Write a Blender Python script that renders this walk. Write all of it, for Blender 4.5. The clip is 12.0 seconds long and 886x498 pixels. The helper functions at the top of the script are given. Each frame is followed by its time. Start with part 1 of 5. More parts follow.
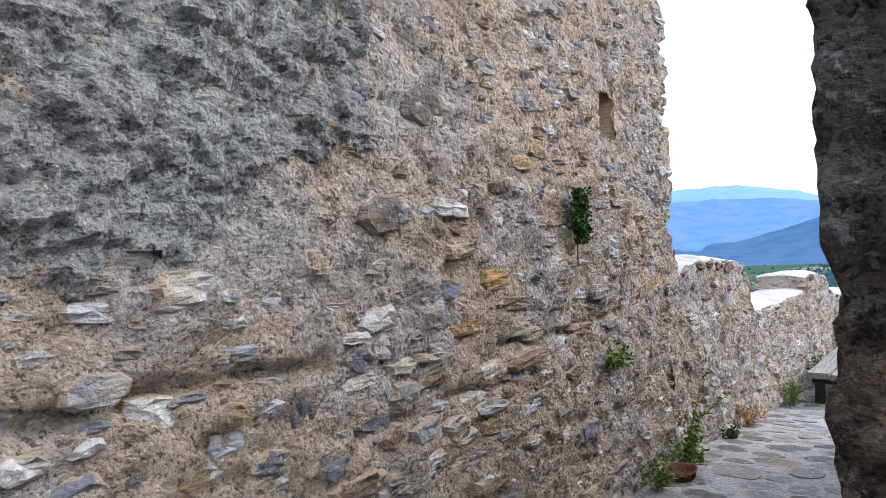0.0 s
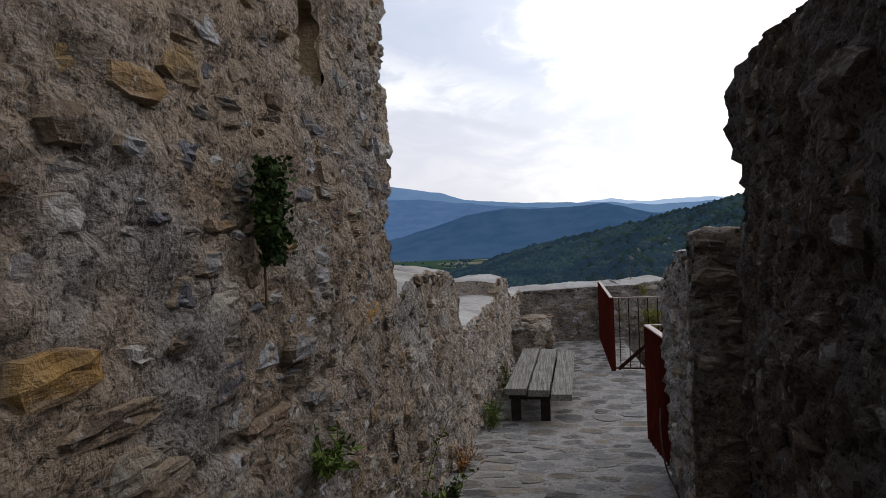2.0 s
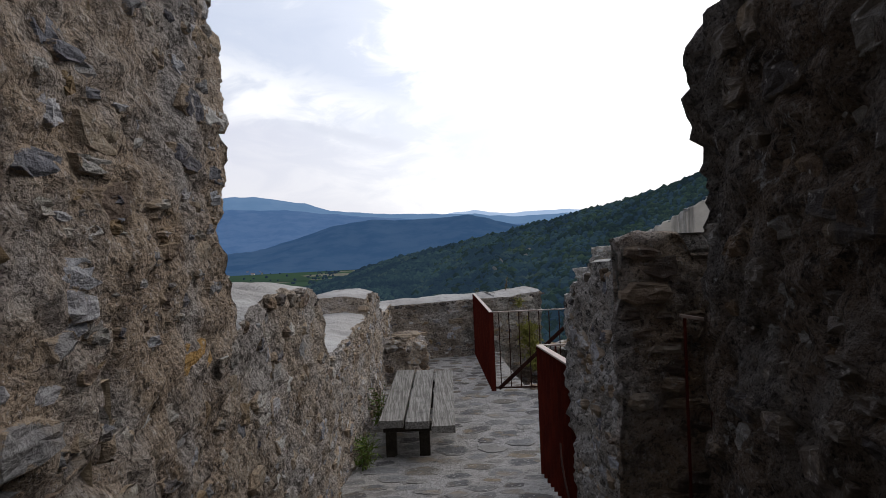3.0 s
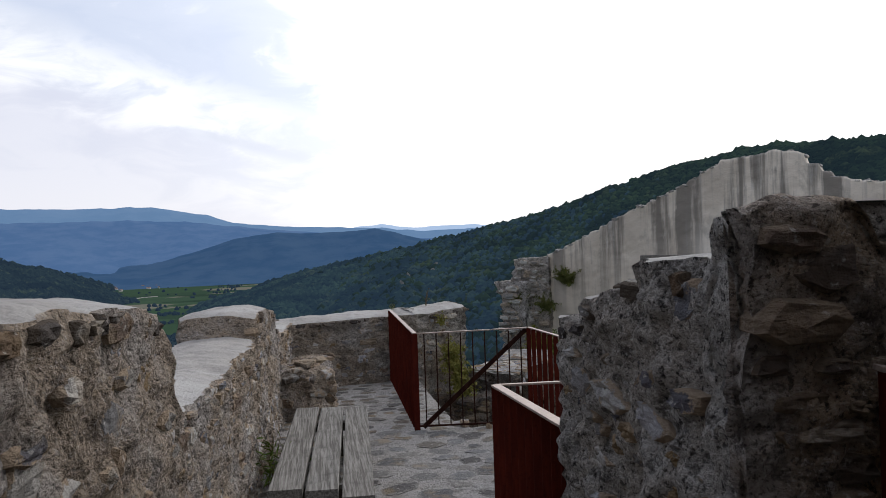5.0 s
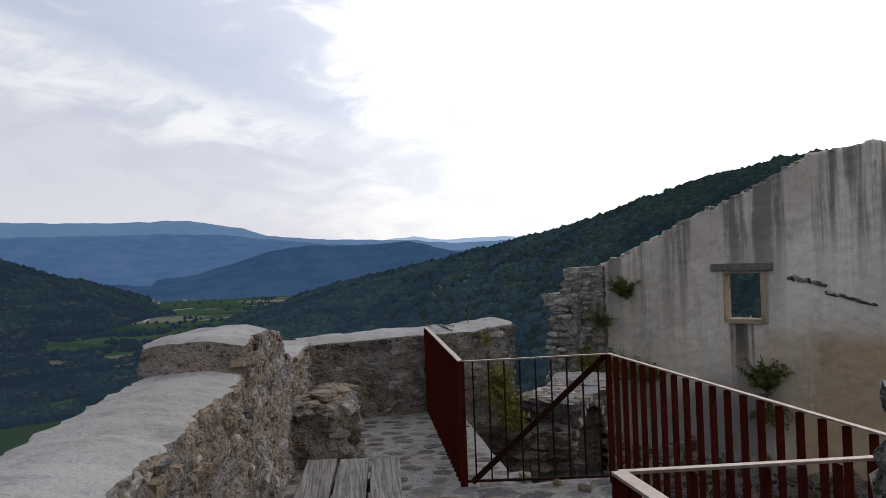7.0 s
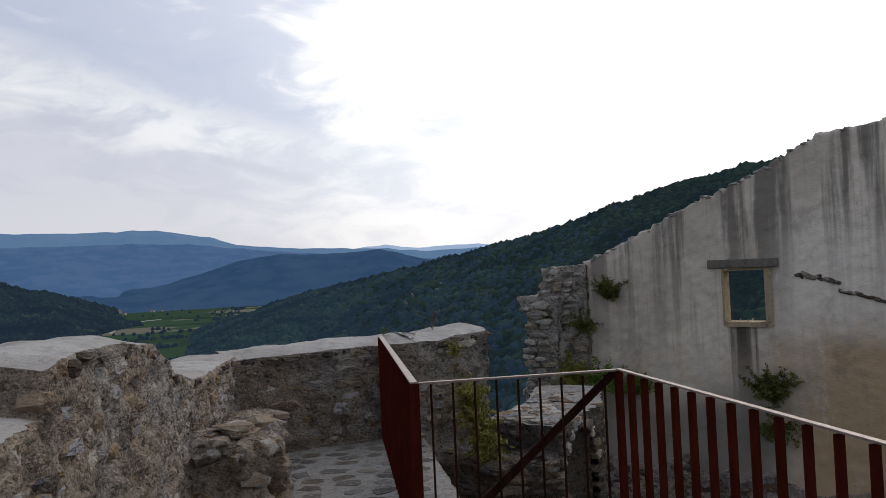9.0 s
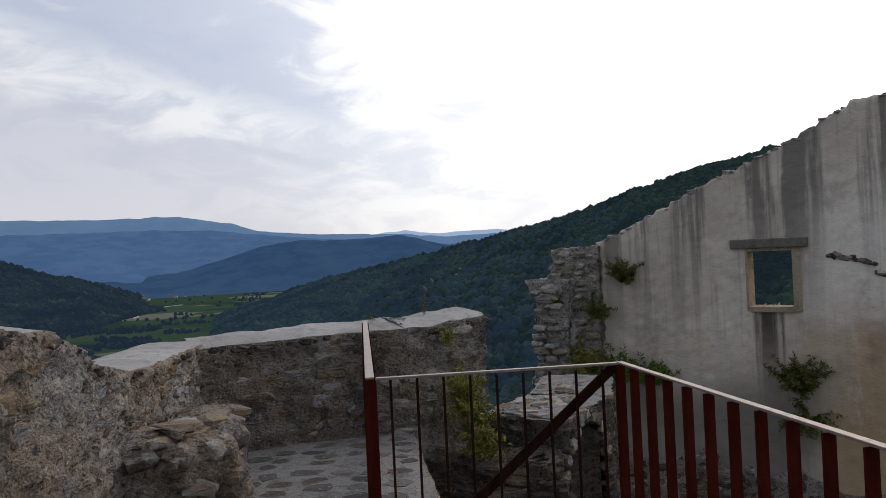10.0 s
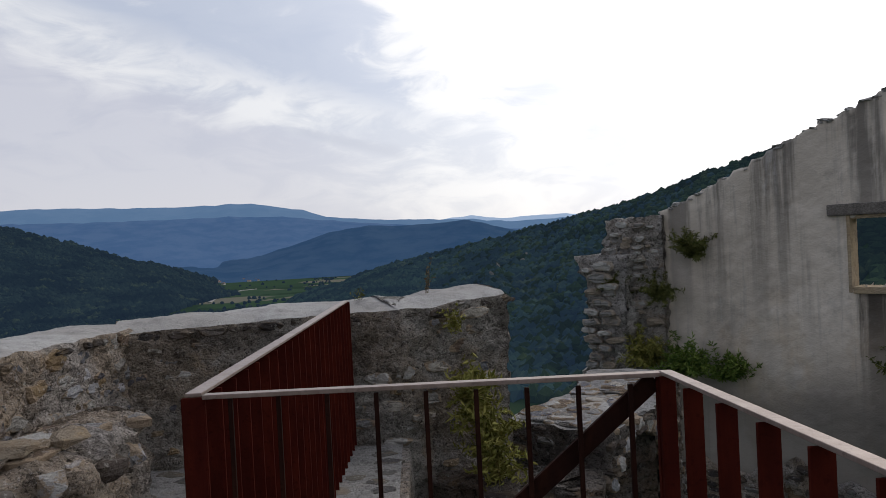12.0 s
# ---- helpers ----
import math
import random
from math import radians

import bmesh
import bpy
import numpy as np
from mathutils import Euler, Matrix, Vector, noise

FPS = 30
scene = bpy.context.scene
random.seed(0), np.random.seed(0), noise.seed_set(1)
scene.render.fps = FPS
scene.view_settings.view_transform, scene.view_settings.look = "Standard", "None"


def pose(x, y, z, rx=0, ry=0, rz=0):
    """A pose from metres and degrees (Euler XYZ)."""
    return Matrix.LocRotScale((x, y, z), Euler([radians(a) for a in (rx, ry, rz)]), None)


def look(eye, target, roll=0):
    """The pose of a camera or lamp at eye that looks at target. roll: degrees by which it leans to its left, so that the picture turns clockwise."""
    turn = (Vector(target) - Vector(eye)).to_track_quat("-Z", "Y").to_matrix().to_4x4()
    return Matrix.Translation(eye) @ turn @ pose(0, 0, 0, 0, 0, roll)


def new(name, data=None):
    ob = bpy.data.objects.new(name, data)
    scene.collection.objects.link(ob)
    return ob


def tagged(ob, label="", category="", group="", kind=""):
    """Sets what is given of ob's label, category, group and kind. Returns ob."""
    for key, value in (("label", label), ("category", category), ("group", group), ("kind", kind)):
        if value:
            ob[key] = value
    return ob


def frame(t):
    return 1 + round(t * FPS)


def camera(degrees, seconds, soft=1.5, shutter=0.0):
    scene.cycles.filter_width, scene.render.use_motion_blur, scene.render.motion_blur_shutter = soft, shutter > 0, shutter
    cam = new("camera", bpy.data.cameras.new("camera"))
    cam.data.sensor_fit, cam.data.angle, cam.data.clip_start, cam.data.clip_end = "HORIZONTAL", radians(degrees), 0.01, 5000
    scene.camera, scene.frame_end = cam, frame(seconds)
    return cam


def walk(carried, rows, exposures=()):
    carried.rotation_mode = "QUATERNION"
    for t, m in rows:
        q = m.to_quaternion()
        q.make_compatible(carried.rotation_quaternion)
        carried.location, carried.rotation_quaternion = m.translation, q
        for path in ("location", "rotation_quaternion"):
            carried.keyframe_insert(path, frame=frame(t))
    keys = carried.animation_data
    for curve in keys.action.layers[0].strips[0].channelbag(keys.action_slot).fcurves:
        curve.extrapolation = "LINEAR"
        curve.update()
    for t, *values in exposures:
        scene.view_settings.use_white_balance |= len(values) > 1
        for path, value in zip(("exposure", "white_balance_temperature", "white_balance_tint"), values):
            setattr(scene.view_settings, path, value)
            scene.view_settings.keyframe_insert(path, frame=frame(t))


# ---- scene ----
cam = camera(63.8, 12.0, soft=0.85)
PATH = [
    (0, (0.041, -0.033, 2.063), (-1.104, 1.607, 2.057), -2.7),
    (0.5, (-0.205, 0.373, 2.08), (-1.294, 2.051, 2.071), -2.5),
    (1, (-0.458, 0.754, 2.088), (-1.342, 2.548, 2.062), -2.6),
    (1.5, (-0.659, 1.14, 2.093), (-1.202, 3.064, 2.047), -2.8),
    (2, (-0.77, 1.622, 2.123), (-1.063, 3.599, 2.068), -2.5),
    (2.5, (-0.865, 2.107, 2.11), (-0.984, 4.102, 2.044), -2.2),
    (3, (-0.89, 2.595, 2.097), (-0.809, 4.593, 2.057), -2.5),
    (3.5, (-0.833, 3.144, 2.055), (-0.627, 5.133, 2.037), -2.5),
    (5.5, (-0.902, 4.696, 1.965), (-0.556, 6.666, 1.955), -1.9),
    (6, (-0.902, 5.154, 1.938), (-0.597, 7.13, 1.928), -2.2),
    (6.5, (-0.827, 5.605, 1.937), (-0.574, 7.589, 1.946), -2.3),
    (7, (-0.784, 6.022, 1.913), (-0.53, 8.005, 1.94), -2.1),
    (9, (-0.421, 7.679, 1.745), (-0.088, 9.651, 1.791), -2.6),
    (9.5, (-0.198, 8.067, 1.713), (0.111, 10.043, 1.757), -2.6),
    (10, (-0.018, 8.391, 1.658), (0.259, 10.372, 1.666), -2.7),
    (10.5, (0.143, 8.819, 1.506), (0.493, 10.788, 1.465), -2.7),
    (11, (0.375, 9.191, 1.461), (0.732, 11.159, 1.416), -2.8),
    (11.5, (0.549, 9.551, 1.451), (0.822, 11.532, 1.409), -2.7),
    (12, (0.683, 9.991, 1.433), (0.772, 11.989, 1.408), -2.9),
]
walk(cam, [(t, look(eye, target, roll)) for t, eye, target, roll in PATH],
     exposures=[(0.0, 1.98, 5950, 10), (0.5, 1.42, 6050, 10), (1.0, 1.0, 6500, 10), (1.5, 0.6, 6500, 10), (2.0, 0.15, 6500, 10), (2.5, 0.08, 6500, 10), (3.0, 0.2, 6500, 10), (3.5, 0.3, 6500, 10), (5.5, 0.3, 6500, 10), (6.5, 0.05, 6500, 10), (7.0, 0.0, 6500, 10), (12.0, -0.1, 6500, 10)])

# ---- world, sun ----
SUN_AZ, SUN_EL = 42.0, 34.0      # degrees clockwise from +y, and above the horizon
sun_dir = Vector((math.sin(radians(SUN_AZ)) * math.cos(radians(SUN_EL)), math.cos(radians(SUN_AZ)) * math.cos(radians(SUN_EL)), math.sin(radians(SUN_EL))))


def node(nt, kind, **kw):
    n = nt.nodes.new(kind)
    for k, v in kw.items():
        if k == "operation":
            n.operation = v
        elif k == "blend_type":
            n.blend_type = v
        elif k == "data_type":
            n.data_type = v
        elif k in n.inputs:
            n.inputs[k].default_value = v
    return n


def math_node(nt, op, a, b=None, clamp=False):
    n = nt.nodes.new("ShaderNodeMath")
    n.operation, n.use_clamp = op, clamp
    for i, v in enumerate((a, b)):
        if v is None:
            continue
        if isinstance(v, (int, float)):
            n.inputs[i].default_value = v
        else:
            nt.links.new(v, n.inputs[i])
    return n.outputs[0]


def mix_col(nt, fac, a, b, blend="MIX"):
    n = nt.nodes.new("ShaderNodeMix")
    n.data_type, n.blend_type = "RGBA", blend
    for sock, v in ((n.inputs[0], fac), (n.inputs[6], a), (n.inputs[7], b)):
        if isinstance(v, (int, float)):
            sock.default_value = v
        elif isinstance(v, tuple):
            sock.default_value = (*v[:3], 1)
        else:
            nt.links.new(v, sock)
    return n.outputs[2]


def ramp(nt, fac, lo, hi, smooth=True):
    n = nt.nodes.new("ShaderNodeMapRange")
    n.interpolation_type = "SMOOTHSTEP" if smooth else "LINEAR"
    n.inputs[1].default_value, n.inputs[2].default_value = lo, hi
    nt.links.new(fac, n.inputs[0])
    return n.outputs[0]


def fall(nt, fac, lo, hi):
    """One below lo, nought above hi."""
    return math_node(nt, "SUBTRACT", 1.0, ramp(nt, fac, lo, hi))


def noise_tex(nt, vec, scale, detail=4, rough=0.55, distort=0.0):
    n = node(nt, "ShaderNodeTexNoise", Scale=scale, Detail=detail, Roughness=rough, Distortion=distort)
    if vec is not None:
        nt.links.new(vec, n.inputs["Vector"])
    return n.outputs[0]


def scaled(nt, vec, x, y, z):
    n = nt.nodes.new("ShaderNodeMapping")
    n.inputs["Scale"].default_value = (x, y, z)
    nt.links.new(vec, n.inputs["Vector"])
    return n.outputs[0]


def cl_mask_far(nt, c):
    """Broken light cloud over the rest of the sky."""
    return ramp(nt, c, 0.40, 0.55)


world = bpy.data.worlds.new("overcast_evening")
scene.world = world
world.use_nodes = True
wt = world.node_tree
wt.nodes.clear()
w_out = wt.nodes.new("ShaderNodeOutputWorld")
w_bg = wt.nodes.new("ShaderNodeBackground")
wt.links.new(w_bg.outputs[0], w_out.inputs[0])
w_sky = wt.nodes.new("ShaderNodeTexSky")
w_sky.sky_type, w_sky.sun_disc = "NISHITA", False
w_sky.sun_elevation, w_sky.sun_rotation = radians(SUN_EL), radians(SUN_AZ)
w_dir = wt.nodes.new("ShaderNodeTexCoord").outputs["Generated"]
w_dot = wt.nodes.new("ShaderNodeVectorMath")
w_dot.operation = "DOT_PRODUCT"
wt.links.new(w_dir, w_dot.inputs[0])
w_dot.inputs[1].default_value = sun_dir
glow = math_node(wt, "POWER", math_node(wt, "MAXIMUM", w_dot.outputs["Value"], 0.0), 6.0)
sep = wt.nodes.new("ShaderNodeSeparateXYZ")
wt.links.new(w_dir, sep.inputs[0])
sep_az = math_node(wt, "ARCTAN2", sep.outputs[0], sep.outputs[1])
sep_el = math_node(wt, "ARCSINE", sep.outputs[2])
cl_big = noise_tex(wt, scaled(wt, w_dir, 1.9, 1.9, 3.2), 1.6, 4, 0.55, 0.5)
cl_fine = noise_tex(wt, scaled(wt, w_dir, 5.0, 5.0, 13.0), 1.8, 7, 0.6, 0.8)
cl = math_node(wt, "ADD", math_node(wt, "MULTIPLY", cl_big, 0.55), math_node(wt, "MULTIPLY", cl_fine, 0.45))
cl_off = math_node(wt, "SUBTRACT", cl, 0.5)
# a grey cloud bank whose lower edge falls towards the sun, with a bright gap under it and thin grey cloud below
bank = math_node(wt, "ADD", math_node(wt, "SUBTRACT", sep_el, 0.150), math_node(wt, "MULTIPLY", sep_az, 0.30))
bank = math_node(wt, "ADD", bank, math_node(wt, "MULTIPLY", cl_off, 0.22))
upper = ramp(wt, bank, 0.0, 0.055)
lower = fall(wt, bank, -0.075, -0.015)
streak = math_node(wt, "ADD", math_node(wt, "SUBTRACT", sep_el, 0.118), math_node(wt, "MULTIPLY", sep_az, 0.26))
streak = math_node(wt, "ADD", streak, math_node(wt, "MULTIPLY", cl_off, 0.05))
streak = math_node(wt, "MULTIPLY", fall(wt, math_node(wt, "ABSOLUTE", streak), 0.002, 0.012), fall(wt, math_node(wt, "ABSOLUTE", math_node(wt, "ADD", sep_az, 0.08)), 0.05, 0.10))
sunward = fall(wt, math_node(wt, "ADD", sep_az, math_node(wt, "MULTIPLY", cl_off, 0.9)), -0.03, 0.11)
upper = math_node(wt, "MULTIPLY", upper, math_node(wt, "MULTIPLY", sunward, fall(wt, cl, 0.56, 0.72)))
lower = math_node(wt, "MULTIPLY", lower, fall(wt, sep_az, -0.22, 0.10))
sky_cl = mix_col(wt, cl_mask_far(wt, cl), (0.62, 0.66, 0.76), (0.90, 0.905, 0.93))
sky_cl = mix_col(wt, math_node(wt, "MULTIPLY", lower, 0.75), sky_cl, (0.60, 0.61, 0.71))
sky_cl = mix_col(wt, math_node(wt, "MULTIPLY", upper, 0.85), sky_cl, (0.475, 0.54, 0.69))
sky_cl = mix_col(wt, math_node(wt, "MULTIPLY", streak, 0.65), sky_cl, (0.55, 0.58, 0.68))
haze_low = ramp(wt, sep.outputs[2], 0.20, 0.0)
sky_cl = mix_col(wt, math_node(wt, "MULTIPLY", haze_low, 0.30), sky_cl, (0.86, 0.83, 0.86))
sky_cl = mix_col(wt, 1.0, sky_cl, mix_col(wt, glow, (0.0, 0.0, 0.0), (1.5, 1.42, 1.32)), "ADD")
# the unseen sky away from the sun is dimmed to darken walls facing it
away = ramp(wt, w_dot.outputs["Value"], -0.35, 0.40)
sky_cl = mix_col(wt, 1.0, sky_cl, mix_col(wt, away, (0.60, 0.61, 0.63), (1.0, 1.0, 1.0)), "MULTIPLY")
sky_dim = mix_col(wt, 1.0, w_sky.outputs[0], (0.1, 0.1, 0.1), "MULTIPLY")
w_final = mix_col(wt, 0.9, sky_dim, sky_cl)
wt.links.new(w_final, w_bg.inputs[0])
w_bg.inputs[1].default_value = 1.0

sun = new("sun", bpy.data.lights.new("sun", "SUN"))
sun.data.energy, sun.data.angle, sun.data.color = 0.35, radians(14), (1.0, 0.95, 0.88)
sun.matrix_world = look((0, 0, 0), -sun_dir)

# ---- materials ----


def base_mat(name, rough=0.9, metal=0.0):
    m = bpy.data.materials.new(name)
    m.use_nodes = True
    nt = m.node_tree
    b = nt.nodes["Principled BSDF"]
    b.inputs["Roughness"].default_value, b.inputs["Metallic"].default_value = rough, metal
    b.inputs["Specular IOR Level"].default_value = 0.10
    pos = nt.nodes.new("ShaderNodeNewGeometry").outputs["Position"]
    return m, nt, b, pos


def bump(nt, b, height, strength, dist):
    n = node(nt, "ShaderNodeBump", Strength=strength, Distance=dist)
    nt.links.new(height, n.inputs["Height"])
    nt.links.new(n.outputs[0], b.inputs["Normal"])


def mortar_mat(name, warm, grey, dark, warm_lo=0.42, warm_hi=0.6, ochre=0.5, relief=1.0, grit=0.55, lichen=0.0):
    """Old lime mortar full of grit: warm and grey zones, dark weathering, pale grains, painted crevice shade."""
    m, nt, b, pos = base_mat(name, 0.95)
    zone = ramp(nt, noise_tex(nt, pos, 1.3, 5, 0.6), warm_lo, warm_hi)
    col = mix_col(nt, zone, warm, grey)
    och = ramp(nt, noise_tex(nt, pos, 3.1, 3, 0.5), 0.62, 0.72)
    col = mix_col(nt, math_node(nt, "MULTIPLY", och, ochre), col, (0.40, 0.24, 0.09))
    stain = ramp(nt, noise_tex(nt, pos, 4.5, 6, 0.68), 0.48, 0.72)
    col = mix_col(nt, math_node(nt, "MULTIPLY", stain, 0.75), col, dark)
    # shade in hollows and pits, light on lumps, painted along the bump's own noise
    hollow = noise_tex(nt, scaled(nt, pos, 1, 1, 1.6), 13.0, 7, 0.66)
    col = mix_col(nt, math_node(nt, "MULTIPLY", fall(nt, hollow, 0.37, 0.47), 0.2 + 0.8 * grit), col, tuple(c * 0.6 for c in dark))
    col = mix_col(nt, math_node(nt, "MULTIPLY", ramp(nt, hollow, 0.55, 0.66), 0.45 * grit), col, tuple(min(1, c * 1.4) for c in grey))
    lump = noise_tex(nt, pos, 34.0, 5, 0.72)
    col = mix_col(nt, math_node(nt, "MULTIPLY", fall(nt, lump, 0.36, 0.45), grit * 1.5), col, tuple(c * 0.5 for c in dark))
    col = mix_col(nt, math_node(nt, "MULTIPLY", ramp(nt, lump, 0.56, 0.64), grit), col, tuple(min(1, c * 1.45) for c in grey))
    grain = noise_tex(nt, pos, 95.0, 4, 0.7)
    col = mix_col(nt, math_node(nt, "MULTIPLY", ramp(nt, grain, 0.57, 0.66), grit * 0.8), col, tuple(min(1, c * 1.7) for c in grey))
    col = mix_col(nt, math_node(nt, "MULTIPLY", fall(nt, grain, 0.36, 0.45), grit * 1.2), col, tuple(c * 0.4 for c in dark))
    if lichen:
        spots = ramp(nt, noise_tex(nt, pos, 9.0, 6, 0.72), 0.60, 0.66)
        col = mix_col(nt, math_node(nt, "MULTIPLY", spots, lichen), col, (0.34, 0.33, 0.32))
    nt.links.new(col, b.inputs["Base Color"])
    v = node(nt, "ShaderNodeTexVoronoi", Scale=52.0)
    nt.links.new(pos, v.inputs["Vector"])
    h = math_node(nt, "ADD", math_node(nt, "MULTIPLY", hollow, 1.3), math_node(nt, "MULTIPLY", lump, 0.60))
    h = math_node(nt, "ADD", h, math_node(nt, "MULTIPLY", v.outputs[0], -0.20))
    h = math_node(nt, "ADD", h, math_node(nt, "MULTIPLY", grain, 0.10))
    bump(nt, b, h, 1.0, 0.062 * relief)
    return m


def stone_mat(name, cols, island=False, dark=0.5, smear=(0.32, 0.245, 0.175), smeared=0.9):
    """Rough field stone: tone of its own, veins, lichen spots."""
    m, nt, b, pos = base_mat(name, 0.88)
    if island:
        rnd = nt.nodes.new("ShaderNodeNewGeometry").outputs["Random Per Island"]
    else:
        rnd = nt.nodes.new("ShaderNodeObjectInfo").outputs["Random"]
    cr = nt.nodes.new("ShaderNodeValToRGB")
    cr.color_ramp.interpolation = "CONSTANT"
    els = cr.color_ramp.elements
    els[0].position, els[0].color = 0.0, (*cols[0], 1)
    els[1].position, els[1].color = 1 / len(cols), (*cols[1], 1)
    for i, c in enumerate(cols[2:], 2):
        els.new(i / len(cols)).color = (*c, 1)
    nt.links.new(rnd, cr.inputs[0])
    col = cr.outputs[0]
    n1 = noise_tex(nt, pos, 11.0, 6, 0.65, 0.4)
    col = mix_col(nt, math_node(nt, "MULTIPLY", ramp(nt, n1, 0.45, 0.7), dark), col, (0.045, 0.04, 0.042))
    n2 = noise_tex(nt, pos, 30.0, 4, 0.6)
    col = mix_col(nt, math_node(nt, "MULTIPLY", ramp(nt, n2, 0.58, 0.7), 0.55), col, (0.52, 0.50, 0.47))
    n3 = noise_tex(nt, pos, 2.7, 4, 0.6)
    col = mix_col(nt, math_node(nt, "MULTIPLY", ramp(nt, n3, 0.52, 0.66), 0.4), col, (0.34, 0.25, 0.15))
    # mortar smeared over the rim and, in places, over the face
    core = nt.nodes.new("ShaderNodeAttribute")
    core.attribute_name = "core"
    rim = math_node(nt, "MULTIPLY", math_node(nt, "SUBTRACT", 1.0, core.outputs["Fac"]), 0.30)
    sm = ramp(nt, math_node(nt, "ADD", noise_tex(nt, pos, 11.0, 7, 0.7), rim), 0.61, 0.67)
    col = mix_col(nt, math_node(nt, "MULTIPLY", sm, smeared), col, smear)
    nt.links.new(col, b.inputs["Base Color"])
    h = math_node(nt, "ADD", noise_tex(nt, pos, 26.0, 6, 0.7), math_node(nt, "MULTIPLY", noise_tex(nt, scaled(nt, pos, 6, 6, 30), 1.0, 4, 0.6), 0.9))
    bump(nt, b, h, 1.0, 0.03)
    return m


GREYS = [(0.24, 0.23, 0.23), (0.16, 0.16, 0.18), (0.31, 0.295, 0.275), (0.12, 0.115, 0.13), (0.40, 0.385, 0.37), (0.25, 0.20, 0.15), (0.20, 0.195, 0.20), (0.22, 0.155, 0.09), (0.15, 0.11, 0.085), (0.33, 0.33, 0.35), (0.22, 0.205, 0.19), (0.46, 0.44, 0.42), (0.38, 0.37, 0.385), (0.42, 0.385, 0.34)]
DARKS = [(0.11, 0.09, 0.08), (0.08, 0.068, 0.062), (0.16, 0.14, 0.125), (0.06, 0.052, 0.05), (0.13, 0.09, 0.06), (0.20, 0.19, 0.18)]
SLABS = [(0.17, 0.165, 0.165), (0.115, 0.115, 0.12), (0.21, 0.20, 0.19), (0.15, 0.135, 0.12), (0.19, 0.19, 0.195), (0.10, 0.096, 0.096)]
M_MORTAR = mortar_mat("warm_gritty_mortar", (0.39, 0.30, 0.222), (0.36, 0.328, 0.308), (0.085, 0.069, 0.062), warm_lo=0.43, warm_hi=0.64, ochre=0.28, relief=0.95, grit=0.55)
M_MORTAR_GREY = mortar_mat("grey_gritty_mortar", (0.385, 0.312, 0.245), (0.40, 0.365, 0.342), (0.062, 0.05, 0.044), ochre=0.3, relief=1.0, grit=0.5, lichen=0.45)
M_MORTAR_PALE = mortar_mat("grey_lichened_mortar", (0.44, 0.40, 0.36), (0.48, 0.455, 0.435), (0.10, 0.088, 0.078), ochre=0.3)
M_MORTAR_PIER = mortar_mat("grey_pier_mortar", (0.44, 0.395, 0.35), (0.49, 0.465, 0.44), (0.05, 0.044, 0.04), ochre=0.3, grit=0.6, relief=1.2, lichen=0.5)
M_MORTAR_NORTH = mortar_mat("patchy_parapet_mortar", (0.30, 0.245, 0.195), (0.34, 0.315, 0.29), (0.075, 0.064, 0.056), ochre=0.2, grit=0.5)
# darker mortar for the east and rear walls, the recess and the arched ruin
M_MORTAR_DARK = mortar_mat("dark_brown_mortar", (0.135, 0.10, 0.076), (0.155, 0.138, 0.127), (0.026, 0.022, 0.021), ochre=0.2, relief=1.3, lichen=0.75)
M_CAP = mortar_mat("pale_cement_capping", (0.33, 0.315, 0.30), (0.39, 0.38, 0.37), (0.22, 0.21, 0.205), ochre=0.0, relief=0.18, grit=0.06)
M_JOINT = mortar_mat("floor_mortar", (0.32, 0.305, 0.29), (0.315, 0.305, 0.30), (0.13, 0.125, 0.12), ochre=0.1, relief=0.6, grit=0.3)
M_RENDER = mortar_mat("rough_grey_render", (0.275, 0.262, 0.245), (0.34, 0.333, 0.325), (0.075, 0.07, 0.07), ochre=0.0, relief=1.5)
M_STONE = stone_mat("wall_stone", GREYS)
M_STONE_I = stone_mat("wall_stone_far", GREYS, island=True)
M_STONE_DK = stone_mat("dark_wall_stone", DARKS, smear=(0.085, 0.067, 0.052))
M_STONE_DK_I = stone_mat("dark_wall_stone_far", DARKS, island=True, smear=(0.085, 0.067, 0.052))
PALES = [(0.40, 0.385, 0.365), (0.30, 0.29, 0.28), (0.46, 0.445, 0.42), (0.24, 0.225, 0.21), (0.36, 0.30, 0.235), (0.50, 0.49, 0.47)]
M_STONE_PL = stone_mat("pale_wall_stone", PALES, dark=0.55, smear=(0.33, 0.28, 0.23))
M_STONE_PL_I = stone_mat("pale_wall_stone_far", PALES, island=True, dark=0.55, smear=(0.33, 0.28, 0.23))
FRONTS = [(0.20, 0.15, 0.11), (0.15, 0.11, 0.085), (0.26, 0.20, 0.15), (0.11, 0.085, 0.07), (0.31, 0.265, 0.22)]
M_FRONT = stone_mat("brown_coursed_stone", FRONTS, smear=(0.20, 0.155, 0.115), smeared=0.6)
M_FRONT_I = stone_mat("brown_coursed_stone_far", FRONTS, island=True, smear=(0.20, 0.155, 0.115), smeared=0.6)
M_REVEAL = mortar_mat("tan_reveal_plaster", (0.46, 0.36, 0.24), (0.42, 0.345, 0.25), (0.20, 0.16, 0.12), ochre=0.2, relief=0.25, grit=0.10)
M_STONE_TAN = stone_mat("tan_slab_stone", [(0.30, 0.235, 0.165), (0.25, 0.195, 0.14)], dark=0.3, smear=(0.28, 0.23, 0.175))
M_SLAB = stone_mat("paving_stone", SLABS, dark=0.45, smear=(0.28, 0.27, 0.255), smeared=0.55)
M_SLAB_I = stone_mat("paving_stone_far", SLABS, island=True, dark=0.45, smear=(0.28, 0.27, 0.255), smeared=0.55)

